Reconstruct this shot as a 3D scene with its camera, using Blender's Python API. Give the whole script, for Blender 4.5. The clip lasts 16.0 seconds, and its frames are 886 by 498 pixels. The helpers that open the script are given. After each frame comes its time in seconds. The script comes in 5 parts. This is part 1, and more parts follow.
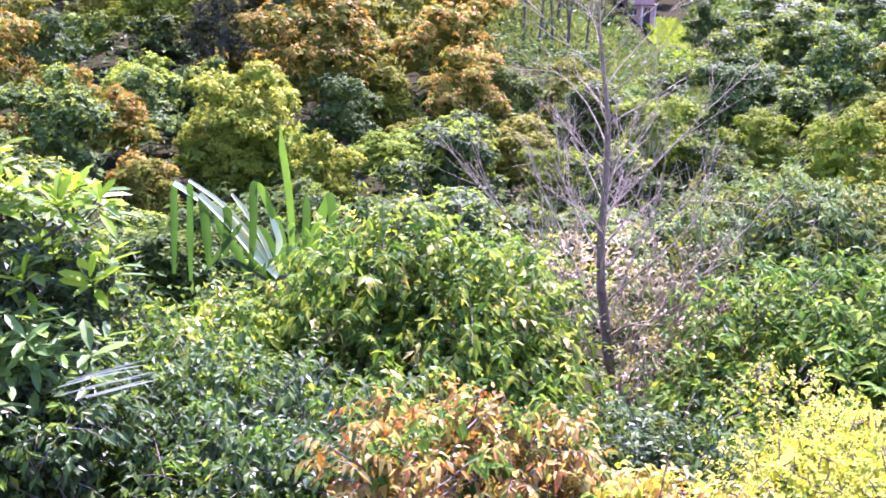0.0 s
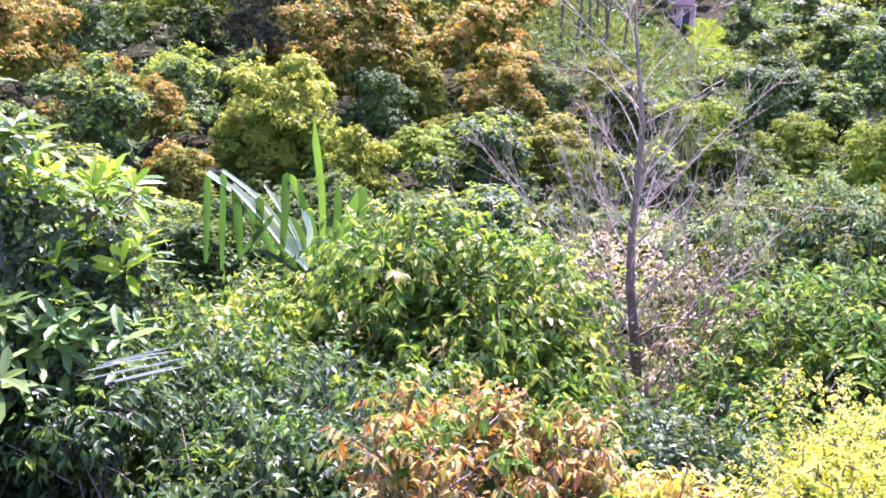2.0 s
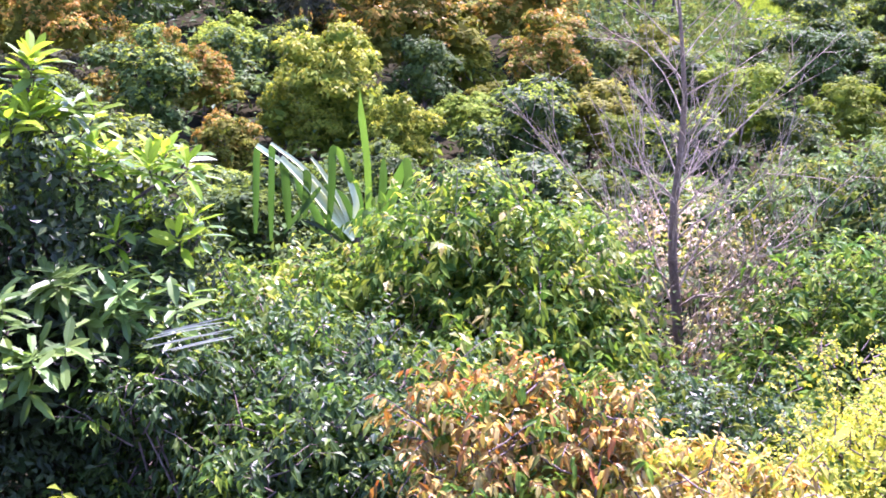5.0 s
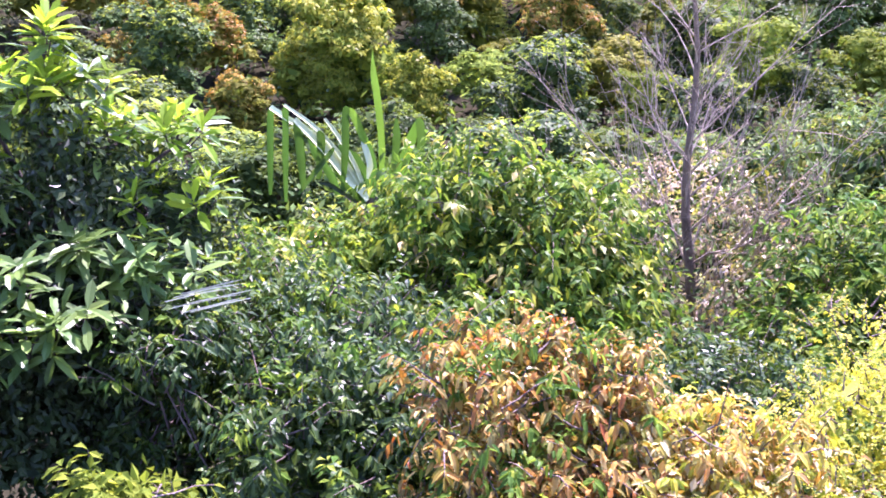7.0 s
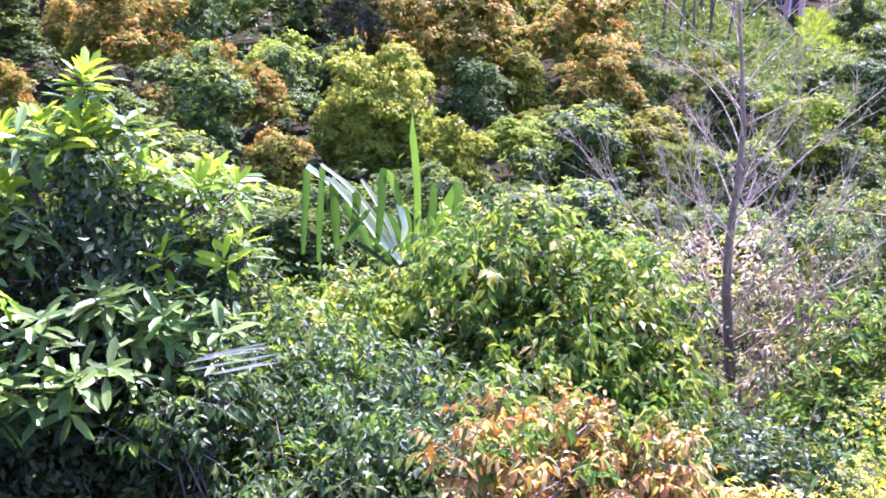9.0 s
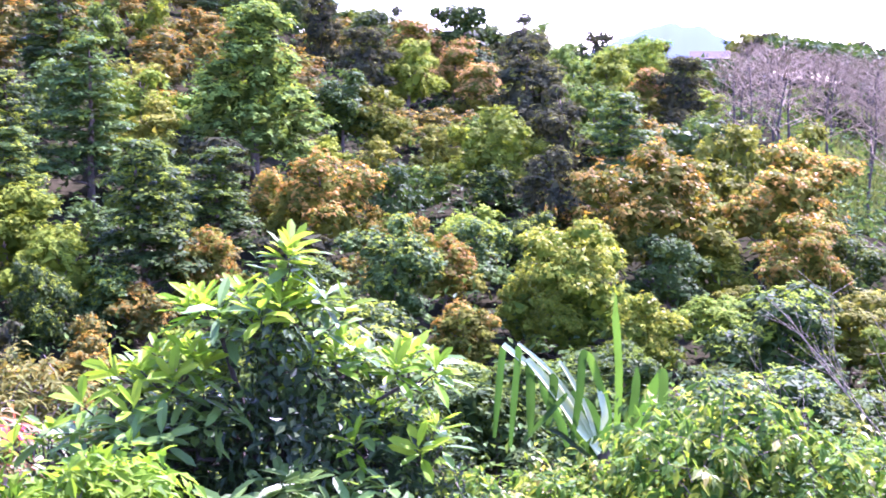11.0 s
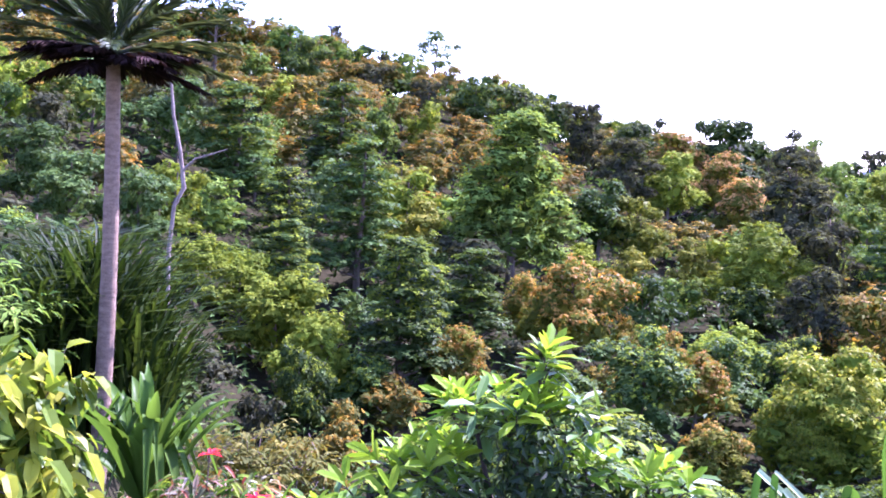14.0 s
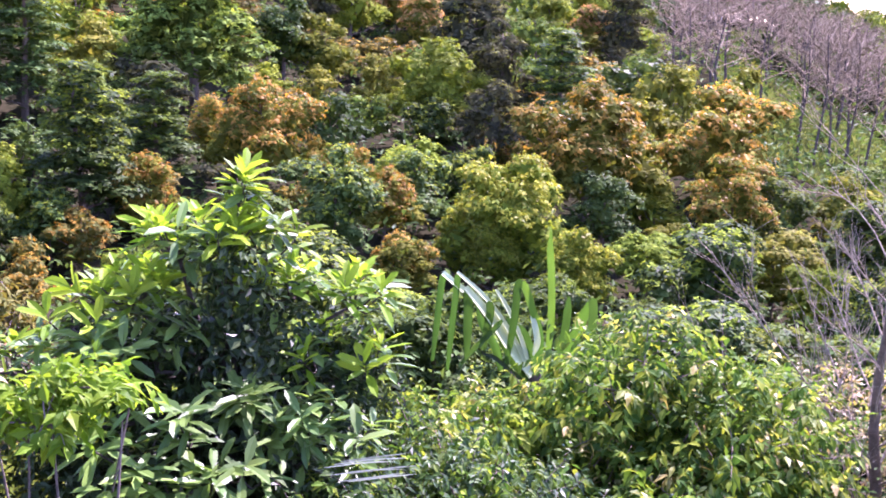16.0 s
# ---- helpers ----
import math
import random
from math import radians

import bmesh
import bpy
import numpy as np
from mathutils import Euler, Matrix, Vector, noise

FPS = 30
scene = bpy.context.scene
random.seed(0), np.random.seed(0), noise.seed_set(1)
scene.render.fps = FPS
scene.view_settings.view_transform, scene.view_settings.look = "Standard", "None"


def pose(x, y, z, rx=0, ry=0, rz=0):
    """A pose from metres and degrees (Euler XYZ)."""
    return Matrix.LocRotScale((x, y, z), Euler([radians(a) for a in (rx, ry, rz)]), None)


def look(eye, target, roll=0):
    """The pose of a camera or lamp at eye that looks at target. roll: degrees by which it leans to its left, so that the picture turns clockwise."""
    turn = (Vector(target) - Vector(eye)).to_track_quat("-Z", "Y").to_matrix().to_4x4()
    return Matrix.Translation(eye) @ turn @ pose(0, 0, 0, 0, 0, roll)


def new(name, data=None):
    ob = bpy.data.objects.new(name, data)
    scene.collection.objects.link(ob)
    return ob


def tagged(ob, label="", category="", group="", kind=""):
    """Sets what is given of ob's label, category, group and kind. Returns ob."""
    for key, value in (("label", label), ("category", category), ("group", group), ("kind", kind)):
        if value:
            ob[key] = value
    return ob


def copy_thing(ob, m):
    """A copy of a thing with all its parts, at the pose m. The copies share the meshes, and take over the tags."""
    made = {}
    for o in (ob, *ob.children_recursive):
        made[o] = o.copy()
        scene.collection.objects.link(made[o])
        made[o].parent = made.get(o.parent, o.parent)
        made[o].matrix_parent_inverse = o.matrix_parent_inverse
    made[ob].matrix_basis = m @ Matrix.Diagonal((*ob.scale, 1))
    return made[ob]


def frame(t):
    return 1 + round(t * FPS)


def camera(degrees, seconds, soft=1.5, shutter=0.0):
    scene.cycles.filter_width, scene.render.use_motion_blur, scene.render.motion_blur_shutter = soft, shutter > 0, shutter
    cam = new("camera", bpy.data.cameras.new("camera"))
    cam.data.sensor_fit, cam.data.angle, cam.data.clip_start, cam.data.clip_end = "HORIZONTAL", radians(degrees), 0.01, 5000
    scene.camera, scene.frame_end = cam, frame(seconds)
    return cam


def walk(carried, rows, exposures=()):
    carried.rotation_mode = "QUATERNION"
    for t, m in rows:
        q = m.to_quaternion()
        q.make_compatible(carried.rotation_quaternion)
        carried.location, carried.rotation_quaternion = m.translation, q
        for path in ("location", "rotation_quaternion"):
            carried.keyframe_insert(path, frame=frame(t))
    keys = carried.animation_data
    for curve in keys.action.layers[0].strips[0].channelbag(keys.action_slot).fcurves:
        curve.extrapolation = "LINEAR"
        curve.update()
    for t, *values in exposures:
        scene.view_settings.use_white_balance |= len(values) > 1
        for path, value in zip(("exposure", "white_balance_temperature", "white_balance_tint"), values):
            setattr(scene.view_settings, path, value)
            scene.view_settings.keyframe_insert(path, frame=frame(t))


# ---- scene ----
cam = camera(46.55, 16.0, soft=1.8, shutter=0.12)
PATH = [
    (0.0, pose(-0.055, 0.620, -0.109, 72.52, -0.14, 1.09)),
    (0.5, pose(-0.040, 0.600, -0.101, 73.21, -0.75, 2.36)),
    (1.0, pose(-0.036, 0.582, -0.096, 72.66, -1.32, 2.35)),
    (1.5, pose(-0.041, 0.585, -0.091, 73.28, -1.63, 2.90)),
    (2.0, pose(-0.031, 0.595, -0.104, 72.30, -1.14, 3.26)),
    (2.5, pose(-0.027, 0.573, -0.089, 72.09, -1.33, 3.73)),
    (3.0, pose(-0.030, 0.589, -0.100, 71.87, -1.12, 4.63)),
    (5.5, pose(0.017, 0.379, 0.036, 69.94, -0.18, 5.70)),
    (6.0, pose(0.017, 0.360, 0.047, 69.48, 0.13, 5.38)),
    (6.5, pose(0.034, 0.371, 0.046, 68.66, 1.04, 4.78)),
    (7.0, pose(0.030, 0.357, 0.055, 67.99, 0.55, 6.28)),
    (7.5, pose(0.042, 0.328, 0.071, 69.02, -0.41, 8.07)),
    (8.0, pose(0.050, 0.371, 0.052, 69.02, -0.84, 8.42)),
    (10.5, pose(-0.266, 0.974, -0.040, 78.69, -0.80, 12.12)),
    (11.0, pose(-0.310, 1.053, -0.049, 80.90, -0.63, 18.95)),
    (11.5, pose(-0.300, 1.000, -0.020, 83.35, -1.71, 23.31)),
    (12.0, pose(-0.294, 0.891, -0.019, 84.46, -1.52, 25.99)),
    (12.5, pose(-0.305, 0.883, -0.025, 86.14, -1.65, 27.47)),
    (13.0, pose(-0.300, 0.911, -0.021, 86.78, -2.36, 29.59)),
    (13.5, pose(-0.300, 0.908, -0.027, 87.22, -2.37, 32.74)),
    (14.0, pose(-0.316, 0.901, -0.039, 86.36, -3.07, 33.14)),
    (14.5, pose(-0.328, 0.869, -0.030, 85.07, -2.85, 30.91)),
    (15.0, pose(-0.249, 0.658, -0.021, 83.25, -2.79, 25.26)),
    (15.5, pose(-0.232, 0.651, -0.023, 80.12, -1.99, 19.82)),
    (16.0, pose(-0.238, 0.646, 0.010, 77.21, -2.60, 15.79)),
]
EXPOSURES = [(0.0, 3.02, 5600, 65), (3.0, 3.00, 5600, 65), (5.5, 2.91, 5620, 64), (8.0, 2.86, 5620, 64), (10.3, 3.28, 5250, 69), (11.0, 3.15, 5250, 69),
             (12.0, 2.78, 5350, 65), (14.0, 2.66, 5200, 61), (15.0, 2.72, 5450, 64), (16.0, 2.72, 5680, 67)]
walk(cam, PATH, EXPOSURES)

# ---------------------------------------------------------------- light
SUN_ELEVATION = 53.0
SUN_AZIMUTH = -18.0          # degrees to the left of straight ahead; negative: to the right
world = bpy.data.worlds.new("world")
scene.world = world
world.use_nodes = True
wn = world.node_tree.nodes
sky = wn.new("ShaderNodeTexSky")
sky.sky_type = "NISHITA"
sky.sun_disc = False
sky.sun_elevation = radians(SUN_ELEVATION)
sky.sun_rotation = radians(-SUN_AZIMUTH)
sky.air_density, sky.dust_density, sky.ozone_density = 1.2, 0.6, 1.2
wn["Background"].inputs["Strength"].default_value = 0.14
world.node_tree.links.new(sky.outputs["Color"], wn["Background"].inputs["Color"])

sun_data = bpy.data.lights.new("sun", "SUN")
sun_data.energy, sun_data.angle, sun_data.color = 5.0, radians(0.6), (1.0, 0.95, 0.86)
sun = new("sun", sun_data)
sa, se = radians(SUN_AZIMUTH), radians(SUN_ELEVATION)
sun_way = Vector((-math.sin(sa) * math.cos(se), math.cos(sa) * math.cos(se), math.sin(se)))
sun.matrix_world = look(sun_way * 300, (0, 0, 0))


# ---------------------------------------------------------------- materials
def material(name):
    m = bpy.data.materials.new(name)
    m.use_nodes = True
    n = m.node_tree.nodes
    return m, n, m.node_tree.links, n["Principled BSDF"], n["Material Output"]


def leaf_material(name, colours, trans=0.45, rough=0.46, spread=0.12, glow=(1.25, 1.22, 0.6), plants=0.3, gloss=0.36):
    """Leaves: colours mixed leaf by leaf, hue and depth drifting from plant to plant, light shining through."""
    m, n, l, p, out = material(name)
    geo = n.new("ShaderNodeNewGeometry")
    ramp = n.new("ShaderNodeValToRGB")
    while len(ramp.color_ramp.elements) < len(colours):
        ramp.color_ramp.elements.new(0.5)
    for i, c in enumerate(colours):
        e = ramp.color_ramp.elements[i]
        e.position = i / max(1, len(colours) - 1)
        e.color = (*c, 1)
    l.new(geo.outputs["Random Per Island"], ramp.inputs["Fac"])
    info = n.new("ShaderNodeObjectInfo")
    tex = n.new("ShaderNodeTexNoise")
    tex.inputs["Scale"].default_value = 1.3
    coord = n.new("ShaderNodeTexCoord")
    l.new(coord.outputs["Object"], tex.inputs["Vector"])
    hue = n.new("ShaderNodeMapRange")
    hue.inputs["To Min"].default_value = 0.5 - 0.02 * spread / 0.12
    hue.inputs["To Max"].default_value = 0.5 + 0.007 * spread / 0.12
    l.new(info.outputs["Random"], hue.inputs["Value"])
    val = n.new("ShaderNodeMapRange")
    val.inputs["To Min"].default_value = 0.65
    val.inputs["To Max"].default_value = 1.4
    val.inputs["From Min"].default_value = 0.25
    val.inputs["From Max"].default_value = 0.75
    l.new(tex.outputs["Fac"], val.inputs["Value"])
    own = n.new("ShaderNodeMath")
    own.operation = "MULTIPLY"
    own.inputs[1].default_value = 7.31
    l.new(info.outputs["Random"], own.inputs[0])
    part_of = n.new("ShaderNodeMath")
    part_of.operation = "FRACT"
    l.new(own.outputs["Value"], part_of.inputs[0])
    deep = n.new("ShaderNodeMapRange")
    deep.inputs["To Min"].default_value = 1.0 - plants
    deep.inputs["To Max"].default_value = 1.0 + plants
    l.new(part_of.outputs["Value"], deep.inputs["Value"])
    both = n.new("ShaderNodeMath")
    both.operation = "MULTIPLY"
    l.new(val.outputs["Result"], both.inputs[0])
    l.new(deep.outputs["Result"], both.inputs[1])
    hsv = n.new("ShaderNodeHueSaturation")
    l.new(ramp.outputs["Color"], hsv.inputs["Color"])
    l.new(hue.outputs["Result"], hsv.inputs["Hue"])
    l.new(both.outputs["Value"], hsv.inputs["Value"])
    l.new(hsv.outputs["Color"], p.inputs["Base Color"])
    p.inputs["Roughness"].default_value = rough
    p.inputs["Specular IOR Level"].default_value = gloss
    tint = n.new("ShaderNodeMix")
    tint.data_type, tint.blend_type = "RGBA", "MULTIPLY"
    tint.inputs["Factor"].default_value = 1.0
    l.new(hsv.outputs["Color"], tint.inputs["A"])
    tint.inputs["B"].default_value = (*glow, 1)
    t = n.new("ShaderNodeBsdfTranslucent")
    l.new(tint.outputs["Result"], t.inputs["Color"])
    mix = n.new("ShaderNodeMixShader")
    mix.inputs["Fac"].default_value = trans
    l.new(p.outputs["BSDF"], mix.inputs[1])
    l.new(t.outputs["BSDF"], mix.inputs[2])
    l.new(mix.outputs["Shader"], out.inputs["Surface"])
    return m


def rough_material(name, a, b, scale=6.0, bump=0.3, rough=0.85, stretch=(1, 1, 1)):
    m, n, l, p, out = material(name)
    coord = n.new("ShaderNodeTexCoord")
    mp = n.new("ShaderNodeMapping")
    mp.inputs["Scale"].default_value = stretch
    l.new(coord.outputs["Object"], mp.inputs["Vector"])
    t1 = n.new("ShaderNodeTexNoise")
    t1.inputs["Scale"].default_value = scale
    t1.inputs["Detail"].default_value = 6.0
    t2 = n.new("ShaderNodeTexNoise")
    t2.inputs["Scale"].default_value = scale * 7
    t2.inputs["Detail"].default_value = 4.0
    for t in (t1, t2):
        l.new(mp.outputs["Vector"], t.inputs["Vector"])
    add = n.new("ShaderNodeMath")
    add.operation = "ADD"
    l.new(t1.outputs["Fac"], add.inputs[0])
    l.new(t2.outputs["Fac"], add.inputs[1])
    ramp = n.new("ShaderNodeValToRGB")
    ramp.color_ramp.elements[0].position, ramp.color_ramp.elements[0].color = 0.35, (*a, 1)
    ramp.color_ramp.elements[1].position, ramp.color_ramp.elements[1].color = 0.68, (*b, 1)
    half = n.new("ShaderNodeMath")
    half.operation = "MULTIPLY"
    half.inputs[1].default_value = 0.5
    l.new(add.outputs["Value"], half.inputs[0])
    l.new(half.outputs["Value"], ramp.inputs["Fac"])
    l.new(ramp.outputs["Color"], p.inputs["Base Color"])
    p.inputs["Roughness"].default_value = rough
    p.inputs["Specular IOR Level"].default_value = 0.2
    b_ = n.new("ShaderNodeBump")
    b_.inputs["Strength"].default_value = bump
    b_.inputs["Distance"].default_value = 0.05
    l.new(half.outputs["Value"], b_.inputs["Height"])
    l.new(b_.outputs["Normal"], p.inputs["Normal"])
    return m


LEAF_GREEN = leaf_material("leaf_green", plants=0.45, gloss=0.02, rough=0.6, colours=[(0.045, 0.084, 0.017), (0.075, 0.134, 0.024), (0.125, 0.188, 0.032)], trans=0.36)
LEAF_FRESH = leaf_material("leaf_fresh", plants=0.45, gloss=0.02, rough=0.6, colours=[(0.065, 0.109, 0.012), (0.107, 0.156, 0.016), (0.161, 0.206, 0.02)], trans=0.36)
# lighter leaf green for crown tops: sunlight on them put into the colour
LEAF_SUNLIT = leaf_material("leaf_cap", plants=0.45, gloss=0.02, rough=0.6, colours=[(0.076, 0.123, 0.012), (0.117, 0.173, 0.015), (0.165, 0.219, 0.019)], trans=0.4)
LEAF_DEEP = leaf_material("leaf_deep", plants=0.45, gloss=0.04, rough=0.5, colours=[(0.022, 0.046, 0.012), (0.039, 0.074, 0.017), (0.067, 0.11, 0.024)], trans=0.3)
LEAF_DARK = leaf_material("leaf_dark", gloss=0.0, colours=[(0.025, 0.029, 0.018), (0.039, 0.044, 0.024), (0.064, 0.070, 0.032)], trans=0.28, rough=0.62)
LEAF_YELLOW = leaf_material("leaf_yellow", gloss=0.06, colours=[(0.115, 0.155, 0.014), (0.17, 0.205, 0.017), (0.24, 0.246, 0.022)], trans=0.45)
LEAF_ORANGE = leaf_material("leaf_orange", gloss=0.06, colours=[(0.15, 0.128, 0.018), (0.25, 0.174, 0.024), (0.345, 0.22, 0.034)], trans=0.45, glow=(1.2, 1.02, 0.42))
LEAF_BROWN = leaf_material("leaf_brown", gloss=0.02, rough=0.6, colours=[(0.106, 0.084, 0.012), (0.186, 0.132, 0.016), (0.288, 0.183, 0.023)], trans=0.36, glow=(1.3, 1.0, 0.5))
LEAF_ROSE = leaf_material("leaf_rose", gloss=0.06, rough=0.6, colours=[(0.196, 0.126, 0.034), (0.299, 0.179, 0.049), (0.402, 0.236, 0.071)], trans=0.36, glow=(1.3, 1.0, 0.6))
LEAF_RUST = leaf_material("leaf_rust", gloss=0.06, rough=0.6, colours=[(0.058, 0.072, 0.015), (0.092, 0.098, 0.019), (0.138, 0.126, 0.024)], trans=0.36, glow=(1.3, 1.05, 0.5))
LEAF_OLIVE = leaf_material("leaf_olive", gloss=0.02, rough=0.6, colours=[(0.064, 0.082, 0.012), (0.102, 0.118, 0.016), (0.156, 0.158, 0.023)], trans=0.36)
BARK = rough_material("bark", (0.05, 0.038, 0.028), (0.19, 0.15, 0.12), 9, 0.5, 0.9, (1, 1, 0.3))
BARK_TWIG = rough_material("bark_twig", (0.11, 0.084, 0.048), (0.205, 0.160, 0.096), 9, 0.3, 0.9)


# ---------------------------------------------------------------- mesh helpers
class Shape:
    """Collects vertices, triangles and quads, and turns them into one mesh."""

    def __init__(self):
        self.v, self.t, self.q, self.n = [], [], [], 0

    def add(self, v, tris=None, quads=None):
        v = np.asarray(v, dtype=np.float64).reshape(-1, 3)
        if tris is not None and len(tris):
            self.t.append(np.asarray(tris, dtype=np.int64).reshape(-1, 3) + self.n)
        if quads is not None and len(quads):
            self.q.append(np.asarray(quads, dtype=np.int64).reshape(-1, 4) + self.n)
        self.v.append(v)
        self.n += len(v)

    def mesh(self, name, mat, smooth=False):
        v = np.concatenate(self.v)
        t = np.concatenate(self.t) if self.t else np.zeros((0, 3), np.int64)
        q = np.concatenate(self.q) if self.q else np.zeros((0, 4), np.int64)
        me = bpy.data.meshes.new(name)
        me.vertices.add(len(v))
        me.vertices.foreach_set("co", v.ravel().astype(np.float32))
        loops = np.concatenate([t.ravel(), q.ravel()]).astype(np.int32)
        me.loops.add(len(loops))
        me.loops.foreach_set("vertex_index", loops)
        starts = np.concatenate([np.arange(len(t)) * 3, len(t) * 3 + np.arange(len(q)) * 4]).astype(np.int32)
        me.polygons.add(len(starts))
        me.polygons.foreach_set("loop_start", starts)
        me.update(calc_edges=True)
        me.validate()
        me.polygons.foreach_set("use_smooth", np.full(len(me.polygons), smooth, dtype=bool))
        me.materials.append(mat)
        return me


def unit(a):
    return a / np.maximum(np.linalg.norm(a, axis=-1, keepdims=True), 1e-9)


def small_leaves(shape, base, way, face, length, width):
    """Folded diamond leaves, two triangles each."""
    way = unit(way)
    side = unit(np.cross(way, face))
    up = np.cross(side, way)
    length, width = np.broadcast_to(length, len(base))[:, None], np.broadcast_to(width, len(base))[:, None]
    mid = base + way * length * 0.45
    v = np.stack([base, mid + side * width * 0.5 + up * width * 0.18, base + way * length - up * length * 0.08,
                  mid - side * width * 0.5 + up * width * 0.18], 1)
    k = np.arange(len(base))[:, None] * 4
    shape.add(v, np.concatenate([k + [0, 1, 2], k + [0, 2, 3]]))


def far_leaves(shape, base, way, face, length, width):
    """Leaves of distant trees, one triangle each."""
    way = unit(way)
    side = unit(np.cross(way, face))
    length, width = np.broadcast_to(length, len(base))[:, None], np.broadcast_to(width, len(base))[:, None]
    low = base + way * length * 0.2
    v = np.stack([low + side * width * 0.5, base + way * length, low - side * width * 0.5], 1)
    shape.add(v, np.arange(3 * len(base)).reshape(-1, 3))


def big_leaves(shape, base, way, face, length, width, droop=0.25, fold=0.22, widest=0.5):
    """Leaves with a midrib fold and a drooping tip, eight triangles each."""
    way = unit(way)
    side = unit(np.cross(way, face))
    up = np.cross(side, way)
    n = len(base)
    length, width = np.broadcast_to(length, n)[:, None], np.broadcast_to(width, n)[:, None]
    droop = np.broadcast_to(droop, n)[:, None]

    def at(s, w):
        c = base + way * length * s - np.array([0, 0, 1.0]) * length * droop * s * s
        return c + side * width * w * 0.5 + up * width * fold * abs(w)

    v = np.stack([at(0, 0), at(widest * 0.55, 0.8), at(widest * 0.55, 0), at(widest * 0.55, -0.8),
                  at(widest * 0.5 + 0.45, 0.75), at(widest * 0.5 + 0.45, 0), at(widest * 0.5 + 0.45, -0.75), at(1, 0)], 1)
    k = np.arange(n)[:, None] * 8
    shape.add(v, np.concatenate([k + [0, 1, 2], k + [0, 2, 3], k + [4, 7, 5], k + [5, 7, 6]]),
              np.concatenate([k + [1, 4, 5, 2], k + [2, 5, 6, 3]]))


def oval_leaves(shape, base, way, face, length, width, droop=0.25):
    """Oval leaves with a fold and a bent tip, four triangles each."""
    way = unit(way)
    side = unit(np.cross(way, face))
    up = np.cross(side, way)
    n = len(base)
    length, width, droop = (np.broadcast_to(q, n)[:, None] for q in (length, width, droop))
    mid = base + way * length * 0.5 - np.array([0, 0, 0.25]) * length * droop
    tip = base + way * length - np.array([0, 0, 1.0]) * length * droop
    v = np.stack([base, mid + side * width * 0.5 + up * width * 0.2, mid, mid - side * width * 0.5 + up * width * 0.2, tip], 1)
    k = np.arange(n)[:, None] * 5
    shape.add(v, np.concatenate([k + [0, 1, 2], k + [0, 2, 3], k + [1, 4, 2], k + [2, 4, 3]]))


def tube(shape, points, radii, sides=6):
    """A tapering branch along points."""
    points = np.asarray(points, float)
    radii = np.asarray(radii, float)
    tang = unit(np.gradient(points, axis=0))
    ref = np.array([0.31, 0.17, 1.0]) if abs(tang[0][2]) < 0.9 else np.array([1.0, 0.2, 0.1])
    a = unit(np.cross(tang, ref))
    b = np.cross(tang, a)
    ang = np.linspace(0, 2 * math.pi, sides, endpoint=False)
    ring = a[:, None] * np.cos(ang)[None, :, None] + b[:, None] * np.sin(ang)[None, :, None]
    v = (points[:, None] + ring * radii[:, None, None]).reshape(-1, 3)
    q = []
    for i in range(len(points) - 1):
        for j in range(sides):
            k = (j + 1) % sides
            q.append((i * sides + j, i * sides + k, (i + 1) * sides + k, (i + 1) * sides + j))
    shape.add(v, None, q)


def strap(shape, points, widths, side, fold=0.25, face=None):
    """A strap-like leaf along points: two strips that meet in a keel."""
    points = np.asarray(points, float)
    tang = unit(np.gradient(points, axis=0))
    if face is not None:
        side = unit(np.cross(tang, np.asarray(face, float)))
    else:
        side = unit(np.asarray(side, float)[None] - tang * (tang @ np.asarray(side, float))[:, None])
    up = np.cross(side, tang)
    w = np.asarray(widths, float)[:, None]
    v = np.stack([points + side * w * 0.5 + up * w * fold, points, points - side * w * 0.5 + up * w * fold], 1)
    q = []
    for i in range(len(points) - 1):
        q += [(3 * i, 3 * i + 1, 3 * i + 4, 3 * i + 3), (3 * i + 1, 3 * i + 2, 3 * i + 5, 3 * i + 4)]
    shape.add(v.reshape(-1, 3), None, q)


ICO = bmesh.new()  # small and coarse, for inner foliage
bmesh.ops.create_icosphere(ICO, subdivisions=2, radius=1.0)
ICO_V = np.array([tuple(v.co) for v in ICO.verts])
ICO_T = np.array([[v.index for v in f.verts] for f in ICO.faces])
bmesh.ops.subdivide_edges(ICO, edges=ICO.edges[:], cuts=1, use_grid_fill=True)
bmesh.ops.triangulate(ICO, faces=ICO.faces[:])
ICO.verts.index_update()
FINE_V = np.array([tuple(v.co.normalized()) for v in ICO.verts])
FINE_T = np.array([[v.index for v in f.verts] for f in ICO.faces])
ICO.free()


def part(name, me, parent, label=""):
    ob = new(name, me)
    ob.parent = parent
    if label:
        tagged(ob, label)
    return ob


def thing(name, label, category, group="", kind=""):
    return tagged(new(name), label, category, group, kind)


def polar(az, r, z=0.0):
    """A place by its bearing (degrees to the left of straight ahead) and distance."""
    a = radians(az)
    return Vector((-math.sin(a) * r, math.cos(a) * r, z))


# ---------------------------------------------------------------- ground
def smooth(x):
    x = min(1.0, max(0.0, x))
    return x * x * (3 - 2 * x)


RIDGE_AZ = [-180, -75, -35, -20, -10, -7, -1, 10, 20, 30, 40, 50, 62, 100, 180]
RIDGE_Z = [-1.6, -4, -6, -12.5, -10.6, -5.4, 1.0, 0.0, 1.1, 6.5, 9.9, 12.4, 13.8, 6, -1.6]


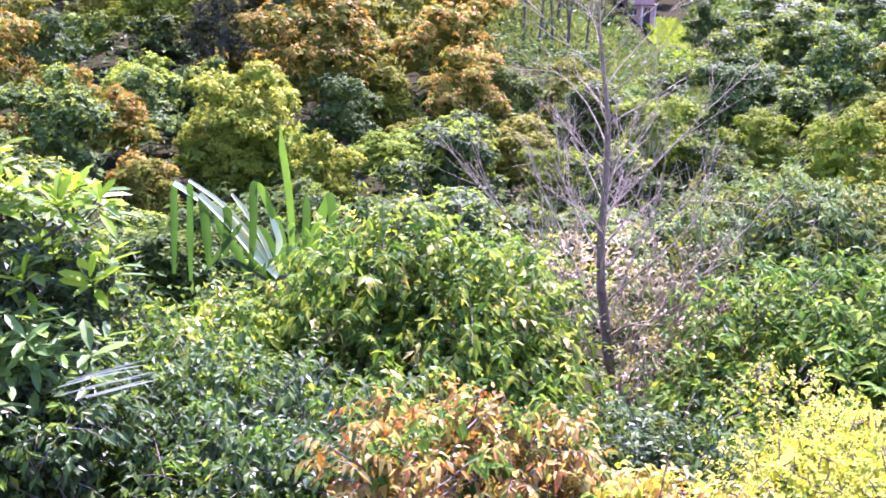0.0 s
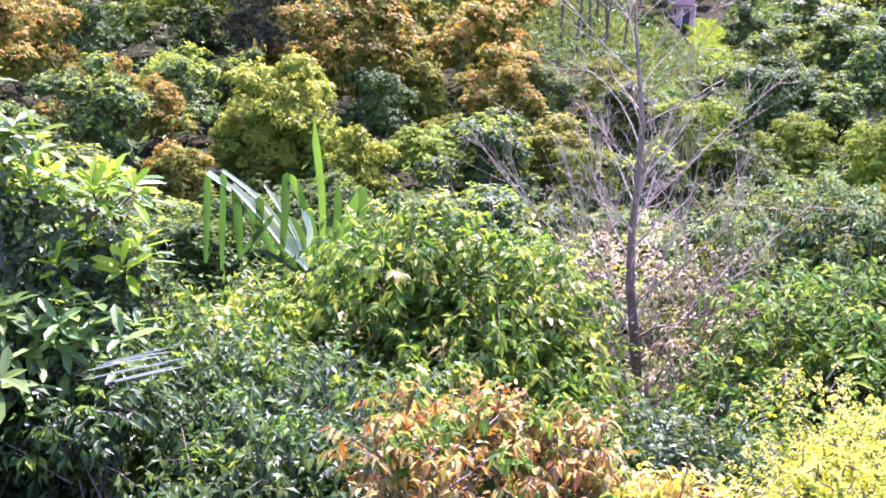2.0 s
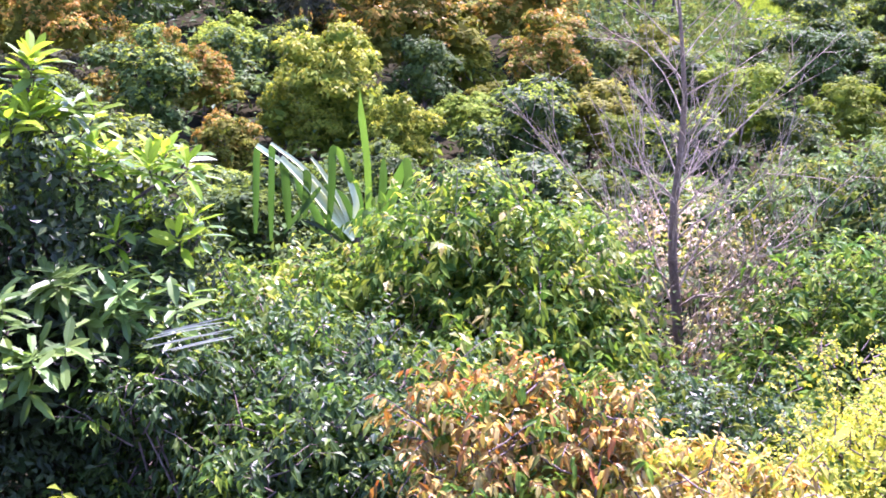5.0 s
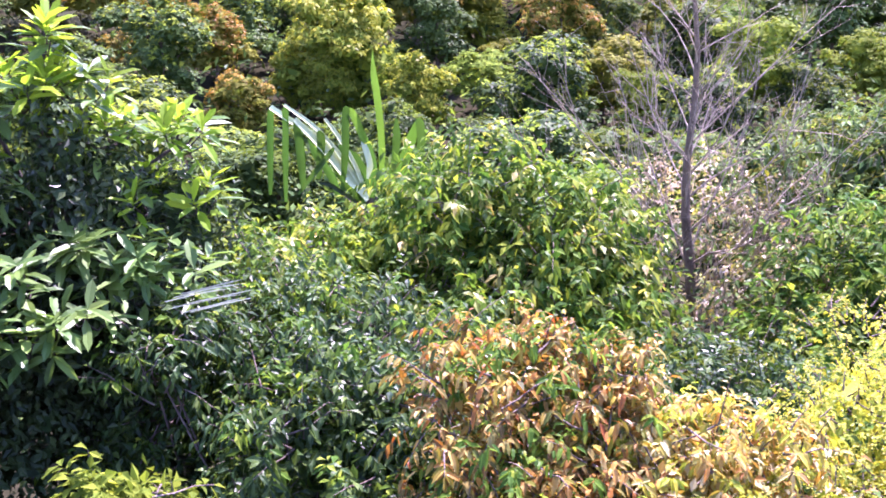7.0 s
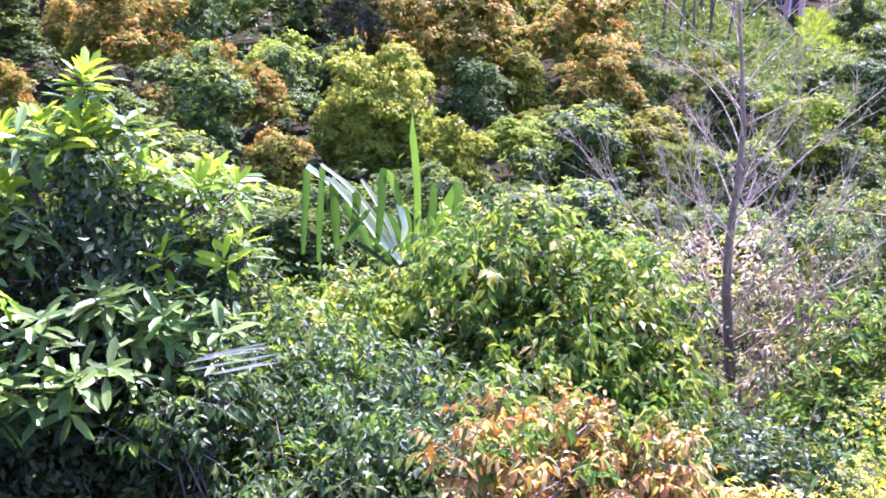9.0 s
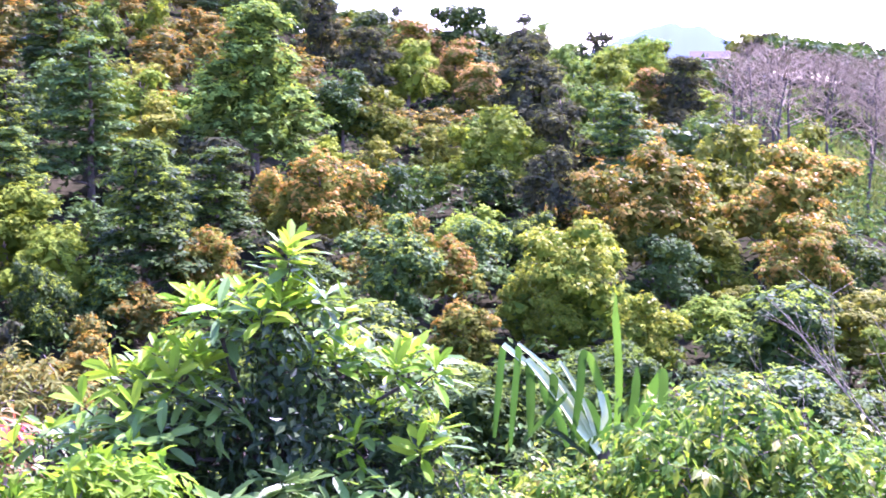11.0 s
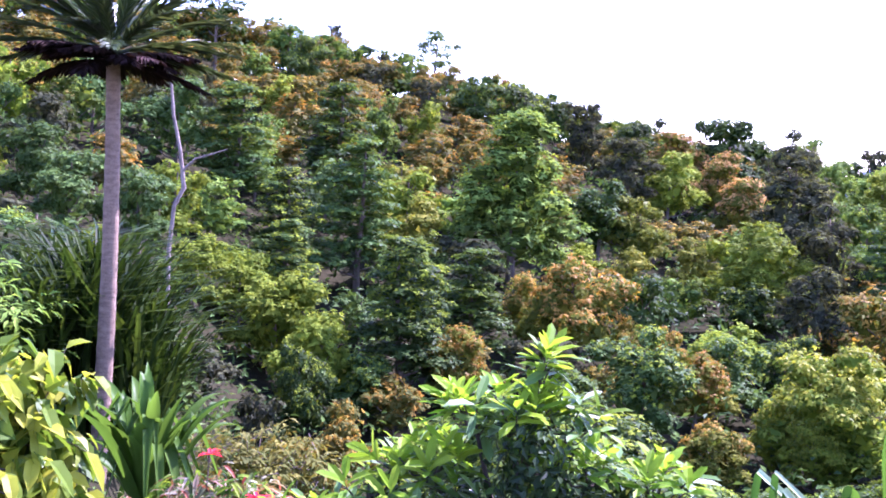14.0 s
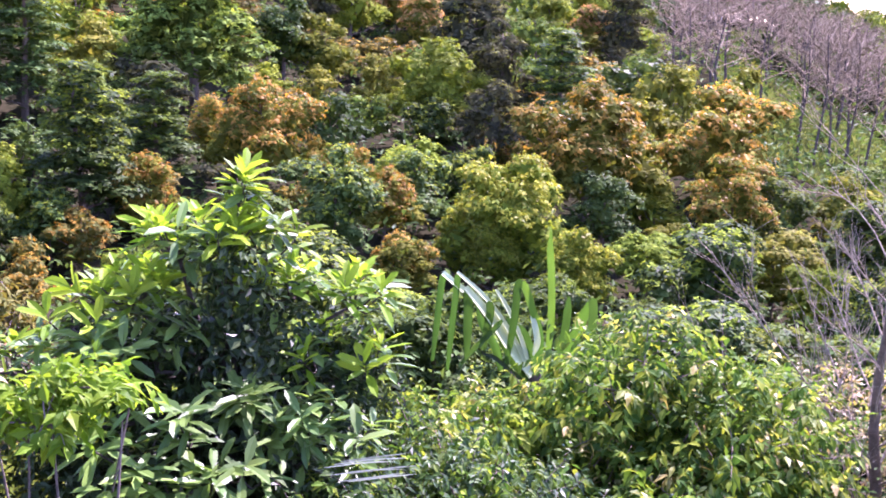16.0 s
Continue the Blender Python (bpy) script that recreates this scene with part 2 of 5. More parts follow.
def ground_z(x, y):
    r = math.hypot(x, y)
    az = math.degrees(math.atan2(-x, y))
    front = smooth((100 - abs(az - 12)) / 40)
    near = np.interp(r, [0, 1.2, 4, 8, 14, 25], [-1.6, -1.7, -4.2, -5.3, -6.4, -7.8])
    ridge = float(np.interp(az, RIDGE_AZ, RIDGE_Z))
    s = min(1.0, max(0.0, (r - 25) / 80))
    z = near + (ridge - near) * (0.35 * s + 0.65 * smooth(s)) if r > 25 else near
    if r > 105:
        plain = -38 + 29.5 * smooth((-2 - az) / 6)
        z = ridge + (plain - ridge) * smooth((r - 112) / 260)
    z += 3.2 * smooth((az - 41) / 9) * smooth((r - 9) / 8) * smooth((75 - r) / 30)
    back = -1.6 + (-36.4) * smooth((r - 60) / 400)
    z = back + (z - back) * front
    if 3 < r < 200:
        z += 0.5 * noise.noise((x * 0.12, y * 0.12, 0.0)) * min(1.0, (r - 3) / 10)
    return float(z)


def build_ground():
    radii = [0.0] + [0.6 * 1.062 ** i for i in range(150)]
    steps = 180
    v, t, q = [(0, 0, ground_z(0, 0))], [], []
    for r in radii[1:]:
        for j in range(steps):
            a = 2 * math.pi * j / steps
            x, y = -math.sin(a) * r, math.cos(a) * r
            v.append((x, y, ground_z(x, y)))
    for j in range(steps):
        t.append((0, 1 + (j + 1) % steps, 1 + j))
    for i in range(len(radii) - 2):
        for j in range(steps):
            k = (j + 1) % steps
            q.append((1 + i * steps + j, 1 + i * steps + k, 1 + (i + 1) * steps + k, 1 + (i + 1) * steps + j))
    s = Shape()
    s.add(v, t, q)
    earth = rough_material("earth", (0.012, 0.014, 0.007), (0.034, 0.03, 0.017), 0.8, 0.6)
    earth.node_tree.nodes["Principled BSDF"].inputs["Specular IOR Level"].default_value = 0.0
    me = s.mesh("ground", earth, True)
    tagged(new("ground", me), "green and brown overgrown hillside soil", "ground", kind="structure")


build_ground()


def mountain(az0, az1, peak_az, r, height, base, seed):
    """A far mountain as a ridge of one sheet."""
    rng = np.random.default_rng(seed)
    n = 90
    v, q = [], []
    for i in range(n + 1):
        az = az0 + (az1 - az0) * i / n
        e = 1 - abs((az - peak_az) / ((az1 if az > peak_az else az0) - peak_az))
        h = height * (smooth(e) * 0.75 + 0.25 * e) * (1 + 0.10 * noise.noise((az * 0.9, seed, 0))) + height * 0.02 * rng.random()
        for k, (dr, f) in enumerate(((0, 0), (150, 0.45), (330, 0.8), (520, 1.0), (1000, 0.0))):
            v.append(polar(az, r + dr, base + h * f * (1 + 0.08 * noise.noise((az * 2, k, seed))) if f < 1 else base + h))
    for i in range(n):
        for k in range(4):
            a = i * 5 + k
            q.append((a, a + 1, a + 6, a + 5))
    s = Shape()
    s.add([tuple(p) for p in v], None, q)
    return s


# air haze put into the material: near-black surface with a pale blue glow
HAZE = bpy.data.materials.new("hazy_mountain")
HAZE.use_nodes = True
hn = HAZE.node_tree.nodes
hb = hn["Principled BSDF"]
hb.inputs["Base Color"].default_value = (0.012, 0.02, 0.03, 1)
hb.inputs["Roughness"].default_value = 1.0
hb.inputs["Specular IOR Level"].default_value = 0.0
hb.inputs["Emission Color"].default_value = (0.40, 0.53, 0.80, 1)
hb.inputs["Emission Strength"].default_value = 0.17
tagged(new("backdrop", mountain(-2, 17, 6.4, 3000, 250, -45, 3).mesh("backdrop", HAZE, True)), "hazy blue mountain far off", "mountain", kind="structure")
HILL = rough_material("far_woods", (0.03, 0.045, 0.02), (0.09, 0.105, 0.042), 0.06, 0.8)
HILL.node_tree.nodes["Principled BSDF"].inputs["Specular IOR Level"].default_value = 0.0
tagged(new("backdrop", mountain(-60, -1, -16, 420, 11.5, -10, 7).mesh("backdrop", HILL, True)), "low light green hill beyond the clearing", "hill", kind="structure")
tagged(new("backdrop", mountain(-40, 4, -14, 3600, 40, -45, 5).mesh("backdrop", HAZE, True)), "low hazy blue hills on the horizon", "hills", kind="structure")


# ---------------------------------------------------------------- trees
def lobes_round(rng, radius, height, count):
    """An uneven crown of boughs, each ending in a few flattened clumps: centre and half-axes of each."""
    out = [((0, 0, height * 0.44), (radius * 0.60, radius * 0.60, height * 0.42))]
    boughs = max(6, count // 2)
    for i in range(boughs):
        a = i * 2.4 + rng.uniform(-0.5, 0.5)
        f = (i + 0.5) / boughs
        rr = radius * math.sin(math.pi * (0.24 + 0.68 * f)) * rng.uniform(0.45, 0.80)
        c = np.array([math.cos(a) * rr, math.sin(a) * rr, height * (0.10 + 0.80 * f + rng.uniform(-0.07, 0.07))])
        s = radius * rng.uniform(0.26, 0.40)
        out.append((tuple(c), (s, s, s * rng.uniform(0.8, 1.1))))
        for k in range(2):
            b = a + rng.uniform(-1.6, 1.6)
            d = np.array([math.cos(b), math.sin(b), rng.uniform(-0.35, 0.5)]) * s * rng.uniform(0.75, 1.15)
            q = s * rng.uniform(0.42, 0.66)
            out.append((tuple(c + d), (q, q, q * rng.uniform(0.7, 1.05))))
    return out


def lobes_tiers(rng, radius, height, count):
    """A crown of flat tiers with gaps between them."""
    out = []
    for i in range(count):
        f = (i + 0.5) / count
        a = i * 2.4 + rng.uniform(-0.5, 0.5)
        rr = radius * (1 - 0.75 * f ** 1.6) * rng.uniform(0.3, 0.62)
        s = radius * (0.52 - 0.24 * f) * rng.uniform(0.8, 1.15)
        out.append(((math.cos(a) * rr, math.sin(a) * rr, height * (0.05 + 0.9 * f)), (s, s, s * rng.uniform(0.28, 0.42))))
    return out


def lobes_cone(rng, radius, height, count):
    """A broad cone of full clumps, widest low down."""
    out = [((0, 0, height * 0.4), (radius * 0.4, radius * 0.4, height * 0.36))]
    for i in range(count):
        f = (i + 0.5) / count
        a = i * 2.4 + rng.uniform(-0.5, 0.5)
        rr = radius * (1 - 0.82 * f ** 1.3) * rng.uniform(0.45, 0.85)
        s = radius * (0.36 - 0.16 * f) * rng.uniform(0.75, 1.2)
        out.append(((math.cos(a) * rr, math.sin(a) * rr, height * (0.08 + 0.86 * f)), (s, s, s * rng.uniform(0.6, 0.95))))
    return out


def lobes_umbrella(rng, radius, height, count):
    """A few flat pads of leaves that spread widest near the top."""
    out = []
    for i in range(count):
        f = (i + 0.5) / count
        a = i * 2.4 + rng.uniform(-0.4, 0.4)
        rr = radius * (0.35 + 0.45 * math.sin(math.pi * (0.15 + 0.7 * f))) * rng.uniform(0.5, 1.0) * (1.0 if i < count - 1 else 0.2)
        s = radius * rng.uniform(0.26, 0.42)
        out.append(((math.cos(a) * rr, math.sin(a) * rr, height * (0.30 + 0.66 * f)), (s, s, s * rng.uniform(0.3, 0.45))))
    return out


def lobe_points(rng, lobes, count, shell=0.25, low=-0.45):
    """Points near the lobes' outer faces, with the outward way at each."""
    c = np.array([l[0] for l in lobes], float)
    h = np.array([l[1] for l in lobes], float)
    w = h[:, 0] * h[:, 0] + h[:, 0] * h[:, 2]
    pick = rng.choice(len(lobes), count, p=w / w.sum())
    d = unit(rng.normal(size=(count, 3)))
    d[:, 2] = np.where(d[:, 2] < low, -d[:, 2], d[:, 2])
    k = 1 + rng.uniform(-shell, shell * 0.6, count)
    bump = 1 + 0.16 * np.sin(d[:, 0] * 7 + pick) * np.sin(d[:, 1] * 6 + 2 * pick) + 0.1 * np.sin(d[:, 2] * 11 + pick)
    p = c[pick] + d * h[pick] * (k * bump)[:, None]
    return p, unit(d / h[pick] * h[pick].mean(axis=1, keepdims=True))


def leafy(shape, rng, lobes, count, length, width, droop=0.35, shell=0.2, low=-0.3):
    tuft = 5
    p, out = lobe_points(rng, lobes, count // tuft, shell, low)
    p, out = np.repeat(p, tuft, 0), np.repeat(out, tuft, 0)
    count = len(p)
    axis = unit(out * 0.75 + np.array([0, 0, 0.6]) + rng.normal(size=out.shape) * 0.15)
    u = unit(np.cross(axis, np.array([0.31, 0.9, 0.2])))
    w = np.cross(axis, u)
    ang = np.arange(count) * 2 * math.pi / tuft + np.repeat(rng.uniform(0, 6.28, count // tuft), tuft) + rng.normal(size=count) * 0.25
    way = u * np.cos(ang)[:, None] + w * np.sin(ang)[:, None] + axis * 0.2 + rng.normal(size=p.shape) * 0.2
    way[:, 2] -= droop
    p = p + rng.normal(size=p.shape) * length * 0.12
    face = axis + rng.normal(size=p.shape) * 0.25
    ln = length * rng.uniform(0.65, 1.25, count)
    far_leaves(shape, p, way, face, ln, width * ln / length)


def core(lobes, rng, scale=0.74, fine_from=0.9, size=1.0):
    """The dense inner foliage: loose leafy scales behind the outer leaves."""
    s = Shape()
    coarse, fine = ICO_V[ICO_T], FINE_V[FINE_T]
    for c, h in lobes:
        all_tri = fine if h[0] > fine_from else coarse
        all_mid = all_tri.mean(axis=1)
        keep = rng.permutation(len(all_tri))[:len(all_tri) * 8 // 20]
        tri, mid = all_tri[keep], all_mid[keep]
        n = len(tri)
        push = scale * rng.uniform(0.72, 1.08, n)
        turn = unit(rng.normal(size=(n, 3)))
        d = (tri - mid[:, None]) * rng.uniform(0.9, 1.7, n)[:, None, None] * size
        ang = rng.uniform(-0.9, 0.9, n)[:, None, None]
        k = turn[:, None]
        d = d * np.cos(ang) + np.cross(np.broadcast_to(k, d.shape), d) * np.sin(ang) + k * (d * k).sum(2, keepdims=True) * (1 - np.cos(ang))
        v = np.array(c) + (mid * push[:, None])[:, None] * np.array(h) + d * np.array(h) * 0.8
        s.add(v, np.arange(3 * n))
    return s


def trunk_shape(rng, lobes, height, radius, sides=6, limbs=8):
    s = Shape()
    lean = rng.uniform(-0.06, 0.06, 2)
    zs = np.linspace(-0.6, height, 7)
    pts = np.stack([lean[0] * zs + 0.05 * np.sin(zs * 1.3), lean[1] * zs + 0.05 * np.cos(zs * 1.1), zs], 1)
    tube(s, pts, np.linspace(radius * 1.25, radius * 0.3, 7), sides)
    order = rng.permutation(len(lobes))[:limbs]
    for i in order:
        c = np.array(lobes[i][0])
        z0 = max(0.15 * height, c[2] - 0.45 * np.hypot(c[0], c[1]) - 0.3)
        z0 = min(z0, height * 0.9)
        a = np.array([np.interp(z0, zs, pts[:, 0]), np.interp(z0, zs, pts[:, 1]), z0])
        m = (a + c) / 2 + np.array([0, 0, -0.12 * np.linalg.norm(c - a)])
        tube(s, [a, m, c], [radius * 0.42, radius * 0.28, radius * 0.1], 5)
    return s


def tree_model(name, label, style, radius, height, bare, seed, leaves, length, width, mat, top_mat=None, top_share=0.3, bark=None, droop=0.35, lobes=9, dense=True, cap=-0.1, young="lighter green leaves on the upper side"):
    """A tree at the origin: an empty that holds trunk and crown. bare: height of the clear stem."""
    rng = np.random.default_rng(seed)
    ls = {"tiers": lobes_tiers, "cone": lobes_cone, "umbrella": lobes_umbrella, "round": lobes_round}[style](rng, radius, height - bare, lobes)
    ls = [((c[0], c[1], c[2] + bare), h) for c, h in ls]
    root = thing(name, label, "tree")
    part("trunk", trunk_shape(rng, ls, height * 0.86, 0.035 * height ** 0.9 * 0.7).mesh("trunk", bark or BARK, True), root)
    s = Shape()
    leafy(s, rng, ls, leaves, length, width, droop)
    v = np.concatenate(s.v)
    DIMS[root.name] = (float(np.percentile(np.hypot(v[:, 0], v[:, 1]), 96)), float(np.percentile(v[:, 2], 99.7)))
    crown = part("crown", s.mesh("crown", mat), root)
    if dense:
        part("inner_foliage", core(ls, rng).mesh("inner_foliage", mat), crown)
    # upper lobes only: coloured flush on some trees, painted sunlight on the green ones
    if top_mat:
        s = Shape()
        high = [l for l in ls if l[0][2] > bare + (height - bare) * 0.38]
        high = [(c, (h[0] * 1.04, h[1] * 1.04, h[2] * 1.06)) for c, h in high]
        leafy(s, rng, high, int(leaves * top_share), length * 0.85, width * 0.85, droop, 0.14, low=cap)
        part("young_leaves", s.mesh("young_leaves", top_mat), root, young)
    return root


MODELS = {}
DIMS = {}


def model(kind, count, **kw):
    MODELS[kind] = [tree_model(seed=100 * len(MODELS) + i, **kw) for i in range(count)]


FAR = dict(leaves=4300, length=0.25, width=0.135, lobes=17)
# green kinds: darker bodies and lighter tops put sunlit crowns into the colour
model("green", 4, name="broadleaf_tree", label="leafy green broadleaf tree on the wooded slope", style="round", radius=2.6, height=7.0, bare=1.2, mat=LEAF_DEEP, cap=0.2, top_mat=LEAF_SUNLIT, top_share=0.35, **FAR)
model("plain", 2, name="deep_green_tree", label="dark leafy green tree with a dim crown", style="round", radius=2.6, height=7.0, bare=1.0, mat=LEAF_DEEP, **FAR)
model("fresh", 3, name="light_green_tree", label="light green broadleaf tree on the wooded slope", style="round", radius=2.4, height=6.0, bare=1.0, mat=LEAF_FRESH, **FAR)
# olive caps put the sun on these dark crowns into the leaf colour
model("dark", 3, name="dark_green_tree", label="tall dark green tree with dense foliage", style="round", radius=2.5, height=8.5, bare=0.8, mat=LEAF_DARK, cap=0.55, young="olive leaves standing for sunlight on the dark crown", top_mat=LEAF_OLIVE, top_share=0.2, **{**FAR, "leaves": 4000, "lobes": 26})
model("brown", 3, name="mango_tree", label="tree with bronze brown young foliage on the slope", style="round", radius=2.5, height=6.5, bare=1.0, mat=LEAF_OLIVE, cap=0.1, young="bronze brown young leaves", top_mat=LEAF_ROSE, top_share=0.9, **FAR)
MID = dict(leaves=3100, length=0.24, width=0.115, lobes=19)
model("orange", 3, name="mango_tree", label="mango tree with a flush of orange young leaves", style="round", radius=2.3, height=5.5, bare=0.8, mat=LEAF_OLIVE, cap=0.25, young="orange young leaves", top_mat=LEAF_ORANGE, top_share=0.95, droop=0.7, **MID)
model("yellow", 2, name="mango_tree", label="rounded tree with drooping yellow-green leaves", style="round", radius=2.2, height=5.0, bare=0.6, cap=0.0, mat=LEAF_FRESH, young="yellow-green young leaves", top_mat=LEAF_YELLOW, top_share=1.4, droop=0.8, **MID)
model("bushy", 3, name="bushy_tree", label="bushy green tree in the valley", style="round", radius=2.2, height=4.5, bare=0.3, mat=LEAF_DEEP, cap=0.2, top_mat=LEAF_SUNLIT, top_share=0.4, **MID)
model("bright", 2, name="bushy_tree", label="bushy bright green tree covered in climbers", style="round", radius=2.2, height=4.5, bare=0.3, mat=LEAF_FRESH, **MID)
model("tiers", 3, name="tiered_tree", label="tall green tree with foliage in flat tiers", style="tiers", radius=2.8, height=9.0, bare=1.5, mat=LEAF_DEEP, cap=0.2, top_mat=LEAF_SUNLIT, top_share=0.4, lobes=20, leaves=4800, length=0.28, width=0.14)
LOW = dict(leaves=950, length=0.22, width=0.135, lobes=10, style="round", radius=1.7, height=3.8, bare=0.4)
model("slope", 3, name="bronze_tree", label="small tree with bronze brown foliage on the slope", mat=LEAF_RUST, cap=0.1, top_mat=LEAF_BROWN, top_share=0.7, young="bronze brown young leaves", **LOW)
model("low_green", 3, name="small_tree", label="small leafy green tree on the wooded slope", mat=LEAF_GREEN, cap=0.3, top_mat=LEAF_SUNLIT, top_share=0.25, **LOW)
model("low_deep", 2, name="small_deep_tree", label="small deep green tree on the wooded slope", mat=LEAF_DEEP, **LOW)
model("low_fresh", 3, name="small_light_tree", label="small light green tree on the wooded slope", mat=LEAF_FRESH, **LOW)
model("low_dark", 2, name="small_dark_tree", label="small dark green tree on the wooded slope", mat=LEAF_DARK, **LOW)
model("low_olive", 2, name="small_olive_tree", label="small olive yellow tree on the wooded slope", mat=LEAF_OLIVE, top_mat=LEAF_YELLOW, top_share=0.4, **LOW)
model("tall", 2, name="tall_tree", label="tall bright green tree standing above the slope", style="cone", radius=2.9, height=8.5, bare=0.3, mat=LEAF_GREEN, cap=0.1, top_mat=LEAF_SUNLIT, top_share=0.45, leaves=7500, length=0.24, width=0.13, lobes=34)
model("olive", 2, name="olive_tree", label="olive yellow-green tree on the slope", style="round", radius=2.0, height=5.0, bare=0.4, mat=LEAF_OLIVE, top_mat=LEAF_YELLOW, top_share=0.2, **MID)
model("sparse", 2, name="emergent_tree", label="thin tree with open tiers against the sky", style="umbrella", radius=2.6, height=7.0, bare=2.0, mat=LEAF_DEEP, lobes=11, leaves=1900, length=0.36, width=0.2, dense=False)


def twigs(shape, rng, start, way, length, radius, depth, sides=4, spread=0.6, up=0.25, kids=4, shrink=0.6):
    """A bare limb that forks again and again."""
    n = 3 if sides == 3 else 5
    pts = [np.array(start, float)]
    d = unit(np.array(way, float))
    for i in range(n - 1):
        d = unit(d + rng.normal(size=3) * 0.10 + np.array([0, 0, up * 0.15]))
        pts.append(pts[-1] + d * length / (n - 1))
    tube(shape, pts, np.linspace(radius, radius * 0.45, n), sides)
    if depth == 0:
        return
    for k in range(kids):
        f = rng.uniform(0.25, 1.0)
        i = min(n - 2, int(f * (n - 1)))
        p = pts[i] + (pts[i + 1] - pts[i]) * (f * (n - 1) - i)
        w = unit(unit(pts[i + 1] - pts[i]) + rng.normal(size=3) * spread + np.array([0, 0, up]))
        twigs(shape, rng, p, w, length * shrink * rng.uniform(0.7, 1.2), radius * 0.5, depth - 1, 3, spread, up, kids, shrink)


BARE_BARK = rough_material("bare_bark", (0.035, 0.028, 0.022), (0.11, 0.085, 0.07), 9, 0.4, 0.9, (1, 1, 0.3))


def bare_model(seed):
    rng = np.random.default_rng(seed)
    root = thing("bare_tree", "slender leafless grey-pink tree on the far hill", "tree")
    s = Shape()
    zs = np.linspace(-0.6, 7.6, 6)
    tube(s, np.stack([0.12 * np.sin(zs), 0.12 * np.cos(zs * 0.8), zs], 1), np.linspace(0.11, 0.03, 6), 5)
    part("trunk", s.mesh("trunk", BARE_BARK, True), root)
    s = Shape()
    for i in range(11):
        z = 3.2 + 4.2 * i / 10
        a = i * 2.4
        f = 1.0 - 0.05 * i
        twigs(s, rng, (0, 0, z), (math.cos(a), math.sin(a), 0.55), 2.3 * f, 0.046, 2, 3, 0.75, 0.25, 4, 0.66)
    part("bare_crown", s.mesh("bare_crown", BARK_TWIG, True), root)
    return root


MODELS["bare"] = [bare_model(900 + i) for i in range(3)]
SIZES = dict(green=(2.6, 7.0), plain=(2.6, 7.0), fresh=(2.4, 6.0), dark=(2.5, 8.5), brown=(2.5, 6.5), orange=(2.3, 5.5), yellow=(2.2, 5.0), bushy=(2.2, 4.5),
             bright=(2.2, 4.5), tiers=(2.8, 9.0), tall=(2.9, 8.5), slope=(1.7, 3.8), low_green=(1.7, 3.8), low_fresh=(1.7, 3.8), low_deep=(1.7, 3.8), low_dark=(1.7, 3.8), low_olive=(1.7, 3.8), olive=(2.0, 5.0), sparse=(2.6, 7.0), bare=(2.9, 9.0))
for group in MODELS.values():
    for ob in group:
        ob.location = (0, -60, -60)
USED = []
HEROES = []
FIRST = set()
pick = random.Random(11)


def plant(kind, az, r, radius, height, top=None):
    """A tree of that kind with its crown's half-width and its height; top: the height of its tip."""
    p = polar(az, r)
    z = ground_z(p.x, p.y) if top is None else top - height
    models = MODELS[kind]
    ob = models[pick.randrange(len(models))]
    wide, high = DIMS.get(ob.name, SIZES[kind])
    m = Matrix.Translation((p.x, p.y, z)) @ Matrix.Rotation(pick.uniform(0, 6.28), 4, "Z") @ Matrix.Diagonal((radius / wide, radius / wide, height / high, 1))
    if ob.name in FIRST:
        copy_thing(ob, m @ Matrix.Diagonal((1 / ob.scale[0], 1 / ob.scale[1], 1 / ob.scale[2], 1)))
    else:
        FIRST.add(ob.name)
        ob.matrix_basis = m
    USED.append((p.x, p.y, radius))


def crown(kind, az, el, r, half):
    """A tree whose tip stands at elevation el (degrees) at distance r; it grows from the slope under it."""
    want = half * SIZES[kind][1] / SIZES[kind][0]
    best = None
    for i in range(41):
        q = r * (0.72 + 0.014 * i)
        p = polar(az, q)
        grow = q * math.tan(radians(el)) - ground_z(p.x, p.y)
        cost = abs(math.log(max(grow, 0.3) / (want * q / r))) + 0.6 * abs(math.log(q / r))
        if best is None or cost < best[0]:
            best = (cost, q, grow)
    cost, q, grow = best
    half *= 1.12 * q / r
    height = min(max(grow, half * 1.2), want * q / r * 1.7)
    HEROES.append((az, math.degrees(half / q), el, el - math.degrees(height * 0.75 / q), q))
    plant(kind, az, q, half, height, q * math.tan(radians(el)) if grow <= height + 0.01 else None)


# the trees that stand out
crown("sparse", 33.8, 8.2, 104, 2.57)
crown("dark", 39.3, 8.2, 104, 0.97)
crown("sparse", 42.5, 8.4, 104, 1.48)
crown("green", 40.9, 7.6, 102, 2.24)
crown("sparse", 45.6, 9.5, 100, 2.74)
crown("tiers", 44.2, 4.8, 62, 2.45)
crown("plain", 47.1, 4.8, 66, 2.17)
crown("tiers", 38.7, 5.1, 72, 2.69)
crown("tiers", 37.3, 2.0, 55, 2.56)
crown("tall", 28.9, 4.1, 50, 3.0)
crown("green", 31.4, 5.8, 100, 2.30)
crown("green", 28.9, 5.7, 102, 2.52)
crown("green", 27.0, 5.2, 102, 2.24)
crown("dark", 25.5, 4.7, 100, 2.47)
crown("green", 23.0, 4.0, 100, 2.47)
crown("tiers", 34.5, -3.1, 38, 2.04)
crown("tiers", 30.8, -3.5, 38, 1.50)
crown("tiers", 40.9, -2.4, 40, 1.32)
crown("tiers", 41.3, 0.4, 50, 1.65)
crown("orange", 25.0, -3.7, 36, 1.75)
crown("orange", 28.1, -4.7, 35, 1.06)
crown("orange", 31.4, -7.8, 32, 1.09)
